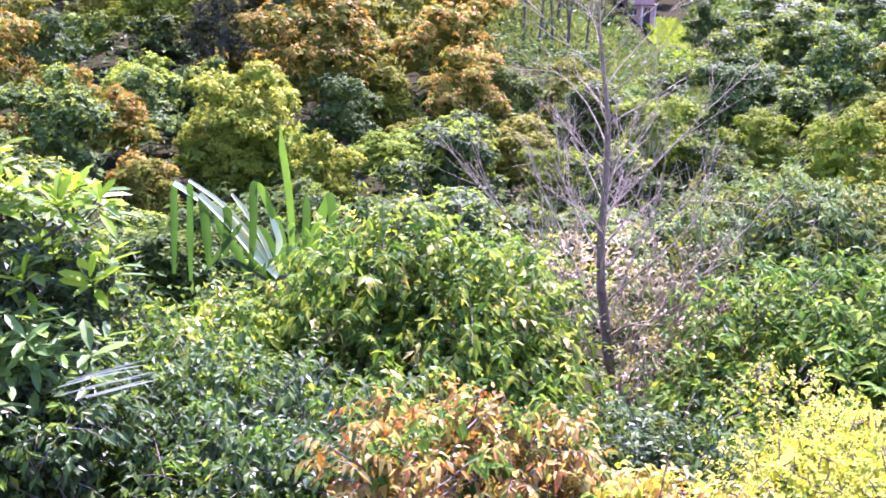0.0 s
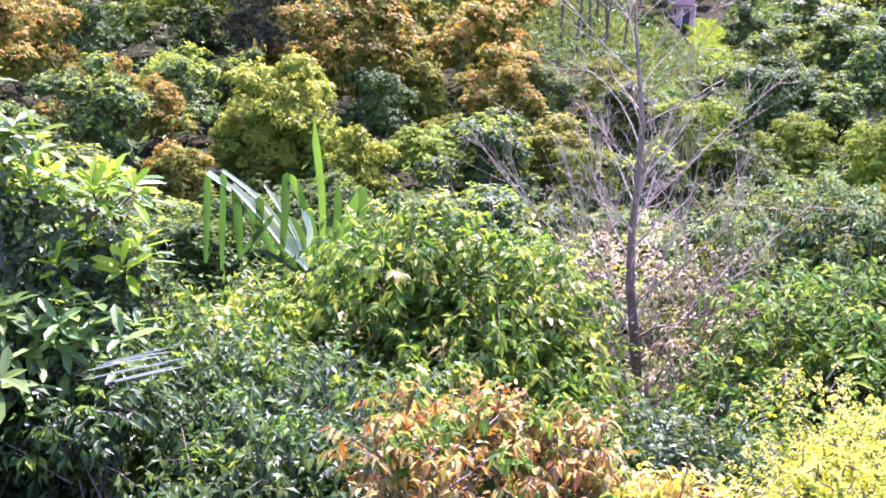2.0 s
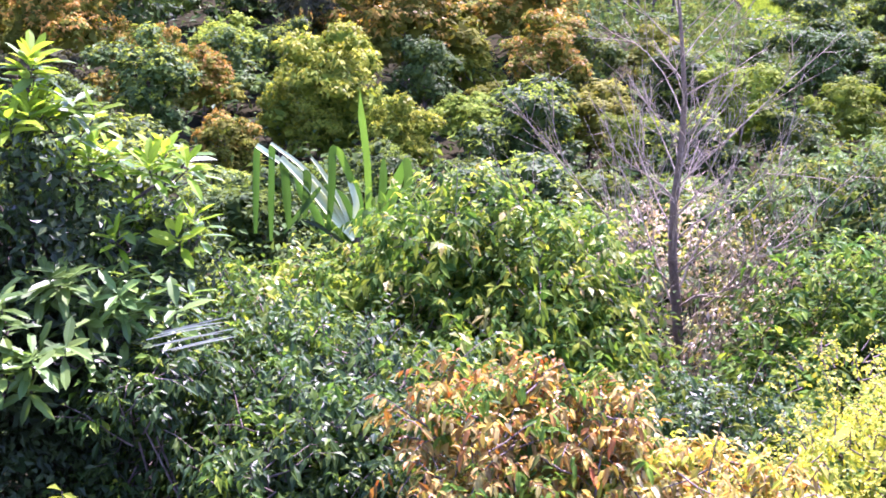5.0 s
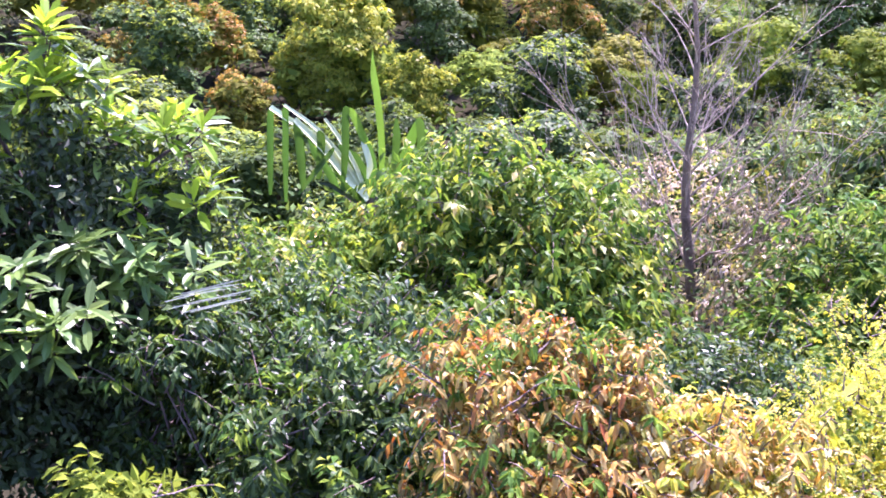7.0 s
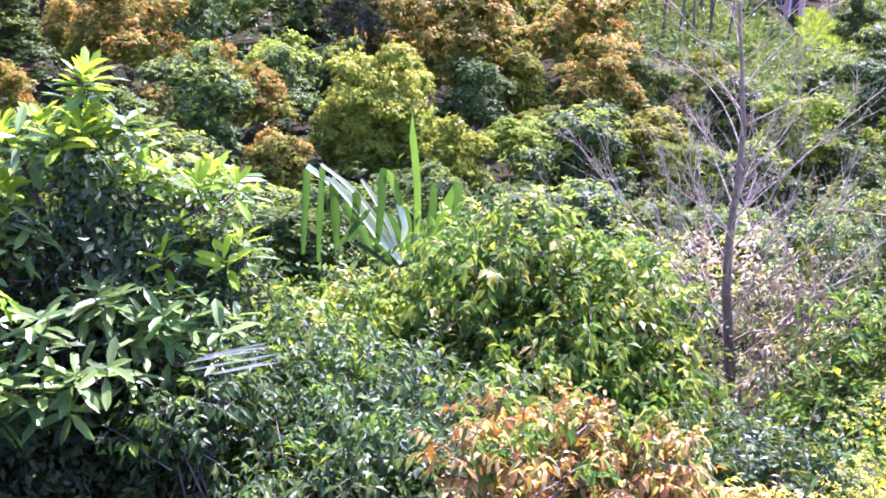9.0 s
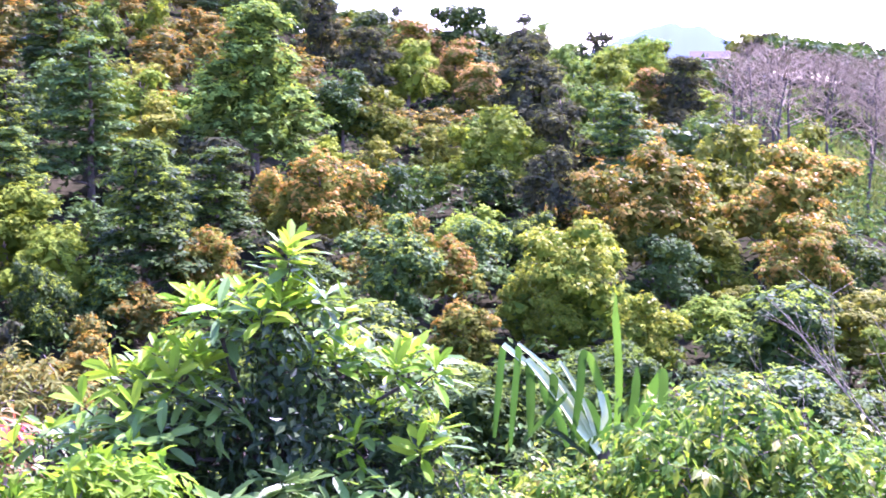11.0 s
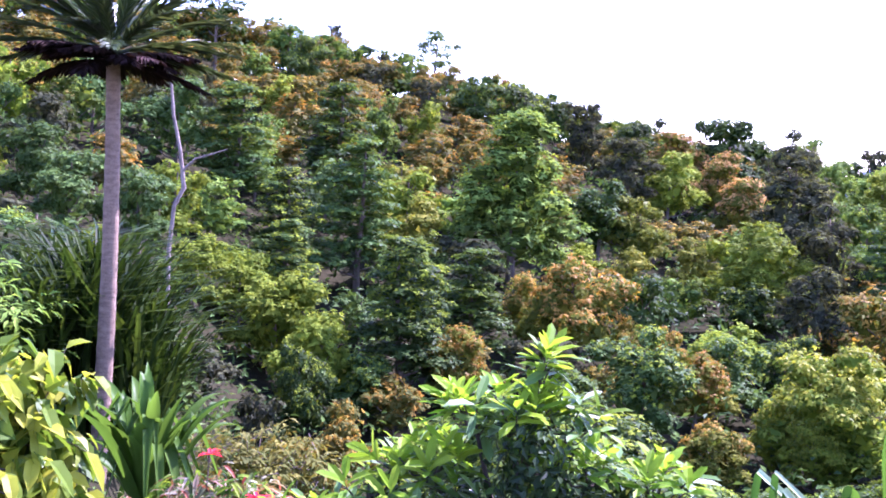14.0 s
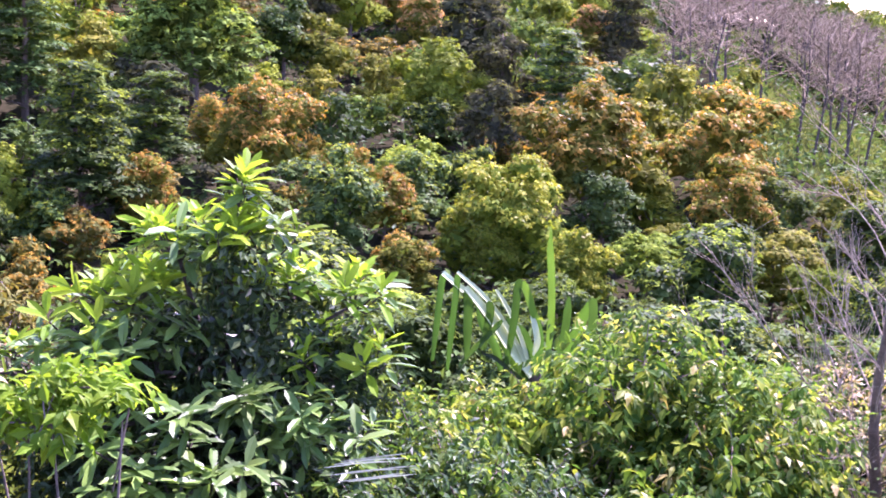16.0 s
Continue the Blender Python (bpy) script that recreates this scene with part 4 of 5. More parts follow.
    tier(30.4, 6.40, -2.46, 0.20, 0.4, 5)
    tier(31.2, 6.20, -2.60, 0.14, 0.5, 4)
    tier(34.0, 6.90, -2.40, 0.24, 0.4, 6)
    tier(21.4, 6.7, -2.42, 0.16, 0.5, 5)
    tier(32.4, 6.80, -2.40, 0.20, 0.5, 5)
    tier(19.8, 6.6, -2.56, 0.18, 0.5, 5)
    tier(31.5, 7.00, -2.06, 0.24, 0.5, 7)
    tier(33.6, 7.00, -2.14, 0.20, 0.5, 5)
    tier(29.6, 6.95, -2.12, 0.14, 0.5, 3)

    # climbers in heart and hollow, coloured near black to stand in for shade
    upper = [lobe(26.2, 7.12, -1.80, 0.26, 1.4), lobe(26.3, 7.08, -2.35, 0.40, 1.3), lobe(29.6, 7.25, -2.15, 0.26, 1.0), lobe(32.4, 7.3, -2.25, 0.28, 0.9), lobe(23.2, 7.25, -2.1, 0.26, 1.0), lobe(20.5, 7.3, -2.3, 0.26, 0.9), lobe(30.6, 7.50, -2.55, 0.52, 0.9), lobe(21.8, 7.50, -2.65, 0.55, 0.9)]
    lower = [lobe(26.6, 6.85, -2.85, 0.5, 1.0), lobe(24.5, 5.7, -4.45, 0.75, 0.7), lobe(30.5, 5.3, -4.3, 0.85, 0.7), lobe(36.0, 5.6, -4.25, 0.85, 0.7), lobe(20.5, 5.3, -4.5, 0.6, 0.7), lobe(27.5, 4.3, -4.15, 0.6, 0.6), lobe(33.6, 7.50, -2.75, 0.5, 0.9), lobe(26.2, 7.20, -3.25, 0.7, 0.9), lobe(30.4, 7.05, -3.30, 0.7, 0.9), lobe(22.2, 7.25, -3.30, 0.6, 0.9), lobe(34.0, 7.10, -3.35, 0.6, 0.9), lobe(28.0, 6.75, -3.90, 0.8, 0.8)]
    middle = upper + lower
    heart = part("climber_foliage", core(middle, rng, 0.85, 0.1, 0.7).mesh("climber_foliage", LEAF_IVY_SHADE), root, "ivy-like foliage round the stems, its dark colour standing for shade")
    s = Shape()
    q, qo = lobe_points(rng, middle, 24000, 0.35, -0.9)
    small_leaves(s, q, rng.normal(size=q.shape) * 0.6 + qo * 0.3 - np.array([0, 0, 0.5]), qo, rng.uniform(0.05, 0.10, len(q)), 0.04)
    tagged(part("shaded_foliage", s.mesh("shaded_foliage", LEAF_IVY_SHADE), heart), kind="stuff")


# ivy green taken near black: the shade inside the shrub put into the colour
LEAF_IVY_SHADE = leaf_material("leaf_ivy", [(0.009, 0.020, 0.007), (0.017, 0.034, 0.010), (0.032, 0.054, 0.015)], trans=0.15, rough=0.4, gloss=0.12)
BARK_DARK = rough_material("bark_dark", (0.02, 0.016, 0.012), (0.07, 0.055, 0.045), 9, 0.5, 0.9, (1, 1, 0.3))
glossy_shrub()
bush("leafy_bush", "small bush with yellow-green leaves under the glossy shrub", [lobe(33.6, 6.0, -2.05, 0.28, 0.6), lobe(35.6, 6.1, -2.12, 0.26, 0.6), lobe(38.0, 6.2, -2.2, 0.24, 0.6)], LEAF_SHOOT, 32, 85, 0.18, 7, 0.105, 0.05, hang=0.6)
bush("leafy_bush", "low yellow-green leaves at the foot of the slope", [lobe(25.7, 4.17, -2.58, 0.17), lobe(22.5, 4.17, -2.64, 0.15)], LEAF_FRESH, 33, 60, 0.12, 7, 0.08, 0.034, hang=0.5)


# ---- strap-leaved plants
def curve(points, n=12):
    """A smooth line through control points."""
    p = [np.array(q, float) for q in points]
    p = [2 * p[0] - p[1]] + p + [2 * p[-1] - p[-2]]
    out = []
    per = max(2, n // (len(points) - 1))
    for i in range(1, len(p) - 2):
        for k in range(per):
            t = k / per
            a, b, c, d = p[i - 1:i + 3]
            out.append(0.5 * (2 * b + (c - a) * t + (2 * a - 5 * b + 4 * c - d) * t * t + (3 * b - a - 3 * c + d) * t ** 3))
    out.append(p[-2])
    return np.array(out)


def taper(n, width, tip=0.05, base=0.55):
    s = np.linspace(0, 1, n)
    return width * np.minimum(1, base + s * 2.2) * np.where(s > 0.72, tip + (1 - tip) * (1 - (s - 0.72) / 0.28), 1)


def folded_leaf_plant():
    """The plant with tall sword leaves, several of them snapped over and hanging."""
    o = np.array(polar(10.25, 11.0, -3.626))
    x = np.array(polar(10.25 - 90, 1.0))
    y = np.array(polar(10.25, 1.0))
    root = thing("sword_plant", "plant with tall broad sword leaves, some snapped over", "plant")
    rng = np.random.default_rng(41)

    def leaf(points, width, mat, label="", tip=0.05):
        pts = curve([o + x * a + y * d + np.array([0, 0, h]) for a, h, d in points], 14)
        s = Shape()
        strap(s, pts, taper(len(pts), width, tip), x, 0.2, -y * (0.65 if mat is LEAF_PALE_SHEEN else 1.0) + x * rng.uniform(-0.5, 0.5) + np.array([0, 0, 0.9 if mat is LEAF_PALE_SHEEN else rng.uniform(0.0, 0.4)]))
        part("leaf", s.mesh("leaf", mat, True), root, label)

    leaf([(-0.97, 1.07, -0.15), (-1.00, 0.98, -0.15), (-1.03, 0.59, -0.15), (-1.06, 0.12, -0.15)], 0.072, LEAF_FOLD, "", 0.5)
    leaf([(-0.84, 1.08, -0.20), (-0.83, 0.99, -0.20), (-0.86, 0.54, -0.20), (-0.89, 0.05, -0.20)], 0.072, LEAF_FOLD, "", 0.5)
    leaf([(-0.74, 0.94, -0.22), (-0.72, 0.84, -0.22), (-0.71, 0.57, -0.22), (-0.70, 0.19, -0.22)], 0.095, LEAF_FOLD, "", 0.5)
    leaf([(-0.51, 0.83, -0.25), (-0.48, 0.75, -0.25), (-0.50, 0.54, -0.25), (-0.53, 0.31, -0.25)], 0.085, LEAF_FOLD, "", 0.5)
    leaf([(-0.03, 0.00, -0.10), (-0.19, 0.27, -0.13), (-0.48, 0.67, -0.16), (-0.99, 1.08, -0.19)], 0.085, LEAF_PALE_SHEEN, "snapped leaf, pale grey with the sky's sheen put into its colour", 0.7)
    leaf([(-0.03, 0.05, -0.14), (-0.24, 0.45, -0.17), (-0.52, 0.83, -0.20), (-0.84, 1.11, -0.23)], 0.055, LEAF_PALE_SHEEN, "snapped leaf, pale grey with the sky's sheen put into its colour", 0.7)
    leaf([(-0.02, 0.04, -0.16), (-0.23, 0.28, -0.19), (-0.48, 0.64, -0.22), (-0.75, 0.96, -0.25)], 0.105, LEAF_PALE_SHEEN, "snapped leaf, pale grey with the sky's sheen put into its colour", 0.7)
    leaf([(-0.04, 0.08, -0.12), (-0.16, 0.44, -0.15), (-0.32, 0.76, -0.18), (-0.44, 0.95, -0.21)], 0.060, LEAF_PALE_SHEEN, "snapped leaf, pale grey with the sky's sheen put into its colour", 0.6)
    leaf([(-0.35, 0.66, -0.30), (-0.42, 0.57, -0.30), (-0.57, 0.39, -0.30), (-0.75, 0.16, -0.30)], 0.055, LEAF_FOLD, "", 0.4)
    leaf([(-0.02, -0.06, -0.05), (-0.06, 0.15, -0.05), (-0.17, 0.41, -0.05), (-0.31, 0.61, -0.05)], 0.200, LEAF_FOLD, "", 0.2)
    leaf([(-0.09, -0.00, -0.08), (-0.25, 0.24, -0.08), (-0.36, 0.45, -0.08), (-0.44, 0.60, -0.08)], 0.130, LEAF_SWORD, "", 0.2)
    leaf([(-0.19, 1.09, -0.28), (-0.22, 1.01, -0.28), (-0.24, 0.63, -0.28), (-0.29, 0.17, -0.28)], 0.080, LEAF_FOLD, "", 0.5)
    leaf([(-0.18, 1.06, -0.24), (-0.13, 0.98, -0.24), (-0.05, 0.77, -0.24), (0.01, 0.60, -0.24)], 0.078, LEAF_SWORD, "", 0.3)
    leaf([(-0.06, 0.71, -0.24), (-0.02, 0.59, -0.27), (0.01, 0.45, -0.30), (-0.02, 0.32, -0.33)], 0.072, LEAF_PALE_SHEEN, "snapped leaf, pale grey with the sky's sheen put into its colour", 0.3)
    leaf([(0.13, -0.09, 0.05), (0.15, 0.62, 0.05), (0.12, 1.08, 0.05), (0.09, 1.36, 0.05), (0.08, 1.60, 0.05)], 0.078, LEAF_SWORD, "", 0.03)
    leaf([(0.22, 0.12, 0.02), (0.29, 0.43, 0.02), (0.31, 0.69, 0.02), (0.31, 0.87, 0.02)], 0.085, LEAF_FOLD, "", 0.3)
    leaf([(0.31, 0.14, -0.05), (0.36, 0.39, -0.05), (0.44, 0.64, -0.05), (0.52, 0.87, -0.05)], 0.130, LEAF_SWORD, "", 0.15)
    leaf([(0.52, 0.89, -0.10), (0.56, 0.83, -0.10), (0.57, 0.62, -0.10), (0.54, 0.37, -0.10)], 0.095, LEAF_FOLD, "", 0.5)
    leaf([(0.50, 0.07, 0.12), (0.66, 0.39, 0.12), (0.79, 0.58, 0.12), (0.91, 0.72, 0.12)], 0.060, LEAF_FOLD, "", 0.1)
    leaf([(0.44, 0.06, 0.16), (0.66, 0.28, 0.16), (0.85, 0.41, 0.16), (0.99, 0.49, 0.16)], 0.050, LEAF_FOLD, "", 0.1)
    leaf([(-0.34, -0.02, 0.10), (-0.42, 0.24, 0.10), (-0.56, 0.47, 0.10), (-0.64, 0.66, 0.10)], 0.085, LEAF_FOLD, "", 0.1)
    leaf([(-0.09, 0.04, -0.34), (-0.26, 0.16, -0.34), (-0.41, 0.27, -0.34), (-0.55, 0.31, -0.34)], 0.045, LEAF_IVY_SHADE, "", 0.1)
    leaf([(0.03, -0.05, 0.15), (0.05, 0.27, 0.15), (0.02, 0.47, 0.15), (-0.06, 0.75, 0.15)], 0.090, LEAF_FOLD, "", 0.1)
    s = Shape()
    g = ground_z(o[0], o[1])
    tube(s, [(o[0], o[1], g - 0.1), (o[0] + 0.05, o[1], (g + o[2]) / 2), (o[0], o[1], o[2] + 0.02)], [0.12, 0.1, 0.08], 8)
    part("stem", s.mesh("stem", BARK, True), root)
    USED.append((o[0], o[1], 0.8))


folded_leaf_plant()


def strap_clump(name, label, az, r, z, count, length, width, seed, mat, bend=0.6, stand=1.1, snapped=0.4):
    """A clump of strap leaves from one foot, arching or snapped over near the tip."""
    rng = np.random.default_rng(seed)
    root = thing(name, label, "plant")
    p = np.array(polar(az, r, z))
    g = ground_z(p[0], p[1])
    for i in range(count):
        a = i * 2.4 + rng.uniform(-0.4, 0.4)
        out = np.array([math.cos(a), math.sin(a), 0])
        ln = length * rng.uniform(0.65, 1.1)
        b = bend * rng.uniform(0.4, 1.3)
        t = np.linspace(0, 1, 15)
        lean = rng.uniform(0.05, 0.45)
        rise = stand * t - (0.3 + lean * 0.6) * b * t ** 3.2
        reach = lean * t + 0.25 * b * t * t
        if rng.random() < snapped:
            k = rng.uniform(0.62, 0.82)
            rise = np.where(t < k, stand * 0.95 * t, stand * 0.95 * k - 1.1 * (t - k) - 2.0 * (t - k) ** 2)
            reach = np.where(t < k, lean * t, lean * k + 0.75 * (t - k))
        pts = p + out * (ln * reach)[:, None] + np.array([0, 0, 1.0]) * (ln * rise)[:, None]
        s = Shape()
        strap(s, pts, taper(15, width * rng.uniform(0.7, 1.2)), np.cross(out, [0, 0, 1]), 0.35)
        part("leaf", s.mesh("leaf", mat, True), root)
    s = Shape()
    tube(s, [(p[0], p[1], g - 0.1), (p[0], p[1], (g + z) / 2), (p[0], p[1], z + 0.08)], [0.09, 0.08, 0.09], 8)
    part("stem", s.mesh("stem", BARK, True), root)
    USED.append((p[0], p[1], 0.5))


strap_clump("strap_plant", "clump of long arching green strap leaves", 45.7, 9.29, -3.02, 48, 1.65, 0.105, 51, LEAF_STRAP, 0.9, 1.05)


def fallen_frond():
    rng = np.random.default_rng(52)
    root = thing("dry_frond", "pale grey dry frond caught on the bush", "frond")
    o = np.array(polar(18.8, 6.10, -2.43))
    x = np.array(polar(18.8 - 90, 1.0))
    grey = leaf_material("dry_leaflet", [(0.24, 0.25, 0.15), (0.40, 0.40, 0.26)], trans=0.15, rough=0.5, glow=(1, 1, 0.8))
    for i in range(7):
        s = Shape()
        e = o + x * rng.uniform(-0.06, 0.06) + np.array([0, 0, -0.022 * i]) + rng.normal(size=3) * 0.02
        pts = curve([e - x * 0.22 + np.array([0, 0, -0.035]), e, e + x * rng.uniform(0.14, 0.22) + np.array([0, 0, rng.uniform(0.0, 0.03)])], 8)
        strap(s, pts, taper(len(pts), 0.008), np.array([0, 0.4, 0.9]), 0.1)
        part("leaflet", s.mesh("leaflet", grey), root)


fallen_frond()


# ---- the leafless tree
def dead_tree():
    rng = np.random.default_rng(61)
    root = thing("leafless_tree", "slender leafless grey tree with many fine upright branches", "tree")
    p = np.array(polar(-7.8, 11.64))
    g = ground_z(p[0], p[1]) - 0.15
    top = -0.9
    s = Shape()
    n = 9
    zs = np.linspace(g, top, n)
    x = np.array(polar(-7.8 - 90, 1.0))
    pts = np.array([p[0], p[1], 0]) + np.stack([0.05 * np.sin(zs * 2.1), 0.05 * np.cos(zs * 1.7), zs], 1) + x * np.linspace(0.1, -0.2, n)[:, None]
    tube(s, pts, np.linspace(0.078, 0.014, n), 8)
    part("trunk", s.mesh("trunk", rough_material("dead_bark", (0.060, 0.045, 0.028), (0.17, 0.13, 0.085), 12, 0.5), True), root)
    grey = rough_material("dead_twig", (0.11, 0.088, 0.055), (0.34, 0.28, 0.19), 14, 0.3)
    for i in range(30):
        f = 0.2 + 0.76 * i / 29
        c = np.array([np.interp(f * (n - 1), range(n), pts[:, k]) for k in range(3)])
        a = i * 2.4 + rng.uniform(-0.5, 0.5)
        s = Shape()
        twigs(s, rng, c, (math.cos(a) * 0.85, math.sin(a) * 0.85, 0.8), (2.15 - 1.45 * f) * rng.uniform(0.6, 1.25), 0.017 - 0.0105 * f, 2, 5, 0.48, 0.22, 6 if f < 0.5 else 5, 0.48)
        part("branch", s.mesh("branch", grey, True), root)
    USED.append((p[0], p[1], 1.0))
    # dry saplings round its foot
    for az, r, h, lean in ((-10.2, 11.4, 2.3, 0.3), (-12.5, 11.2, 2.1, 0.5), (-5.2, 11.7, 2.3, -0.35), (-14.1, 11.6, 2.3, 0.4), (-8.8, 11.7, 1.9, 0.1), (-6.2, 11.3, 1.7, -0.2), (-11.4, 12.7, 2.6, 0.25)):
        q = np.array(polar(az, r))
        q[2] = ground_z(q[0], q[1]) - 0.1
        ob = thing("dry_sapling", "thin leafless grey sapling in the thicket", "sapling", "dry saplings under the tree")
        for k in range(3):
            s = Shape()
            a = k * 2.1 + az
            twigs(s, rng, q, x * lean + np.array([math.cos(a) * 0.3, math.sin(a) * 0.3, 1.0]), h * rng.uniform(0.6, 1.0), 0.015, 2, 5, 0.45, 0.35, 5, 0.55)
            tagged(part("wood", s.mesh("wood", grey, True), ob), kind="stuff")


dead_tree()


# ---- the palm and what grows under it
def palm():
    rng = np.random.default_rng(71)
    root = thing("palm_tree", "palm with a slim ringed grey trunk and dark fronds", "palm")
    p = np.array(polar(49.2, 14.89))
    g = ground_z(p[0], p[1])
    head = 1.28
    s = Shape()
    zs = np.linspace(g - 0.2, head, 64)
    rad = np.linspace(0.12, 0.088, 64) * (1 + 0.05 * (np.arange(64) % 3 == 0))
    x = np.array(polar(49.2 - 90, 1.0))
    pts = np.array([p[0], p[1], 0]) + np.stack([0 * zs, 0 * zs, zs], 1) + x * (0.06 * np.sin((zs - g) * 0.5))[:, None]
    tube(s, pts, rad, 12)
    part("trunk", s.mesh("trunk", rough_material("palm_bark", (0.10, 0.066, 0.044), (0.25, 0.175, 0.12), 7, 0.5, 0.85, (1, 1, 3)), True), root)
    o = pts[-1]
    dark = leaf_material("frond", [(0.018, 0.030, 0.011), (0.030, 0.050, 0.016), (0.070, 0.090, 0.032)], trans=0.25, rough=0.3, gloss=0.5)
    dry = leaf_material("dry_frond", [(0.012, 0.007, 0.006), (0.028, 0.016, 0.012)], trans=0.1, rough=0.8, glow=(1.2, 1, 0.7), gloss=0.05)
    for i in range(64):
        a = i * 2.4 + rng.uniform(-0.3, 0.3)
        out = np.array([math.cos(a), math.sin(a), 0])
        f = i / 63
        old = f < 0.38
        ln = rng.uniform(0.8, 1.25) if old else rng.uniform(1.6, 2.4)
        rise = rng.uniform(0.0, 0.35) if old else 0.1 + 1.25 * (f - 0.38) / 0.62
        t = np.linspace(0, 1, 8)
        line = o + out * (ln * t * (1 - 0.4 * f * f))[:, None] + np.array([0, 0, 1.0]) * (ln * (rise * t - (0.28 if old else 0.22) * t * t) + 0.25 * f)[:, None]
        s = Shape()
        tube(s, line, np.linspace(0.016, 0.004, 8), 4)
        n = 44
        u = np.linspace(0.1, 1, n)
        base = np.stack([np.interp(u, t, line[:, k]) for k in range(3)], 1)
        along = unit(np.gradient(base, axis=0))
        sd = np.cross(along, np.array([0, 0, 1.0]))
        for sg in (-1, 1):
            way = sd * sg * (1.0 if old else 0.6) + along * 1.4 + rng.normal(size=base.shape) * 0.12
            way[:, 2] -= 0.05 if not old else 0.3
            small_leaves(s, base, way, np.cross(way, along) * sg + np.array([0, 0, 0.3]), 0.40 * np.sin(math.pi * (0.12 + 0.8 * u)) * rng.uniform(0.8, 1.1, n), 0.05)
        part("frond", s.mesh("frond", dry if old else dark), root, "hanging dry brown frond" if old else "")
    USED.append((p[0], p[1], 0.6))


palm()
bush("large_leaved_bush", "bush with large sunlit yellow-green leaves", [lobe(52.0, 6.86, -1.50, 0.45), lobe(50.9, 6.76, -1.95, 0.42), lobe(54.2, 6.85, -1.85, 0.6)],
     leaf_material("leaf_lime", plants=0.1, spread=0.06, colours=[(0.055, 0.11, 0.010), (0.11, 0.165, 0.012), (0.21, 0.245, 0.016), (0.30, 0.31, 0.02)], trans=0.5, gloss=0.2), 81, 260, 0.2, 6, 0.135, 0.095, hang=0.9, fine=False, droop=0.5)
bush("leafy_bush", "low dark green undergrowth with a few pale leaves", [lobe(51.6, 6.56, -2.60, 0.5), lobe(49.2, 6.7, -2.75, 0.42), lobe(47.2, 7.0, -2.95, 0.42)],
     LEAF_BLUE, 87, 330, 0.18, 7, 0.09, 0.045, hang=0.5, second=LEAF_DRY, share=0.25, second_label="pale yellowed leaves")
bush("leafy_bush", "bright green bush with layered sprays beside the palm", [lobe(57.0, 13.35, -1.90, 1.0), lobe(59.2, 12.83, -2.80, 1.2), lobe(56.4, 12.34, -3.19, 0.8), lobe(55.4, 11.36, -3.28, 0.6)],
     LEAF_GREEN, 82, 750, 0.4, 9, 0.16, 0.055, hang=0.3)
bush("variegated_bush", "low shrub with cream, pink and green leaves", [lobe(43.1, 8.10, -2.60, 0.4), lobe(41.2, 8.21, -2.65, 0.4), lobe(44.2, 7.79, -2.90, 0.4), lobe(39.5, 8.11, -2.90, 0.4)],
     LEAF_PINK, 83, 330, 0.2, 7, 0.13, 0.034, fine=False, hang=0.7, droop=0.5, second=LEAF_BUSH, share=0.5)


bush("leafy_bush", "low olive brown shrub below the bank", [lobe(41.3, 10.2, -2.75, 0.5, 0.7), lobe(39.3, 10.4, -2.85, 0.45, 0.7)],
     LEAF_RUST, 86, 150, 0.2, 8, 0.09, 0.036, hang=0.4)


def leaning_stem():
    """A thin pale trunk with one dead side branch."""
    root = thing("dead_stem", "thin pale crooked dead trunk with a bare branch", "tree")
    pale = rough_material("pale_bark", (0.11, 0.085, 0.07), (0.26, 0.21, 0.175), 9, 0.4, 0.9, (1, 1, 0.3))
    q = np.array(polar(46.60, 22.0))
    s = Shape()
    line = [(46.60, ground_z(q[0], q[1]) - 0.2), (46.70, -1.65), (46.50, -0.76), (46.05, -0.41), (46.30, 0.34), (46.70, 1.03), (46.90, 1.79), (47.00, 2.2)]
    tube(s, [tuple(polar(a, 22.0, z)) for a, z in line], [0.055, 0.043, 0.040, 0.048, 0.038, 0.034, 0.026, 0.016], 7)
    part("trunk", s.mesh("trunk", pale, True), root)
    s = Shape()
    tube(s, [tuple(polar(a, r, z)) for a, r, z in ((46.15, 22.0, -0.07), (45.50, 21.9, 0.19), (44.80, 21.8, 0.28), (43.90, 21.8, 0.41))], [0.027, 0.024, 0.019, 0.010], 6)
    part("branch", s.mesh("branch", pale, True), root)


leaning_stem()


def red_flowers():
    rng = np.random.default_rng(84)
    for az, r, z in ((42.3, 8.00, -1.98), (41.4, 7.90, -2.30), (43.2, 7.70, -2.35), (39.9, 7.91, -2.25), (38.6, 8.01, -2.35)):
        o = np.array(polar(az, r, z))
        ob = thing("red_flower", "scarlet star of narrow bracts on a thin stem", "flower", "red flowers beside the strap plant")
        s = Shape()
        n = 9
        a = np.arange(n) * 2.4
        way = np.stack([np.cos(a), np.sin(a), rng.uniform(-0.1, 0.7, n)], 1)
        big_leaves(s, np.repeat(o[None], n, 0), way, np.repeat(np.array([[0, 0, 1.0]]), n, 0), rng.uniform(0.07, 0.13, n), 0.03, 0.2)
        part("flower_head", s.mesh("flower_head", PETAL_RED), ob)
        s = Shape()
        tube(s, [o - np.array([0, 0, 0.7]), o - np.array([0.02, 0, 0.3]), o], [0.008, 0.006, 0.005], 4)
        part("stem", s.mesh("stem", BARK, True), ob)


red_flowers()


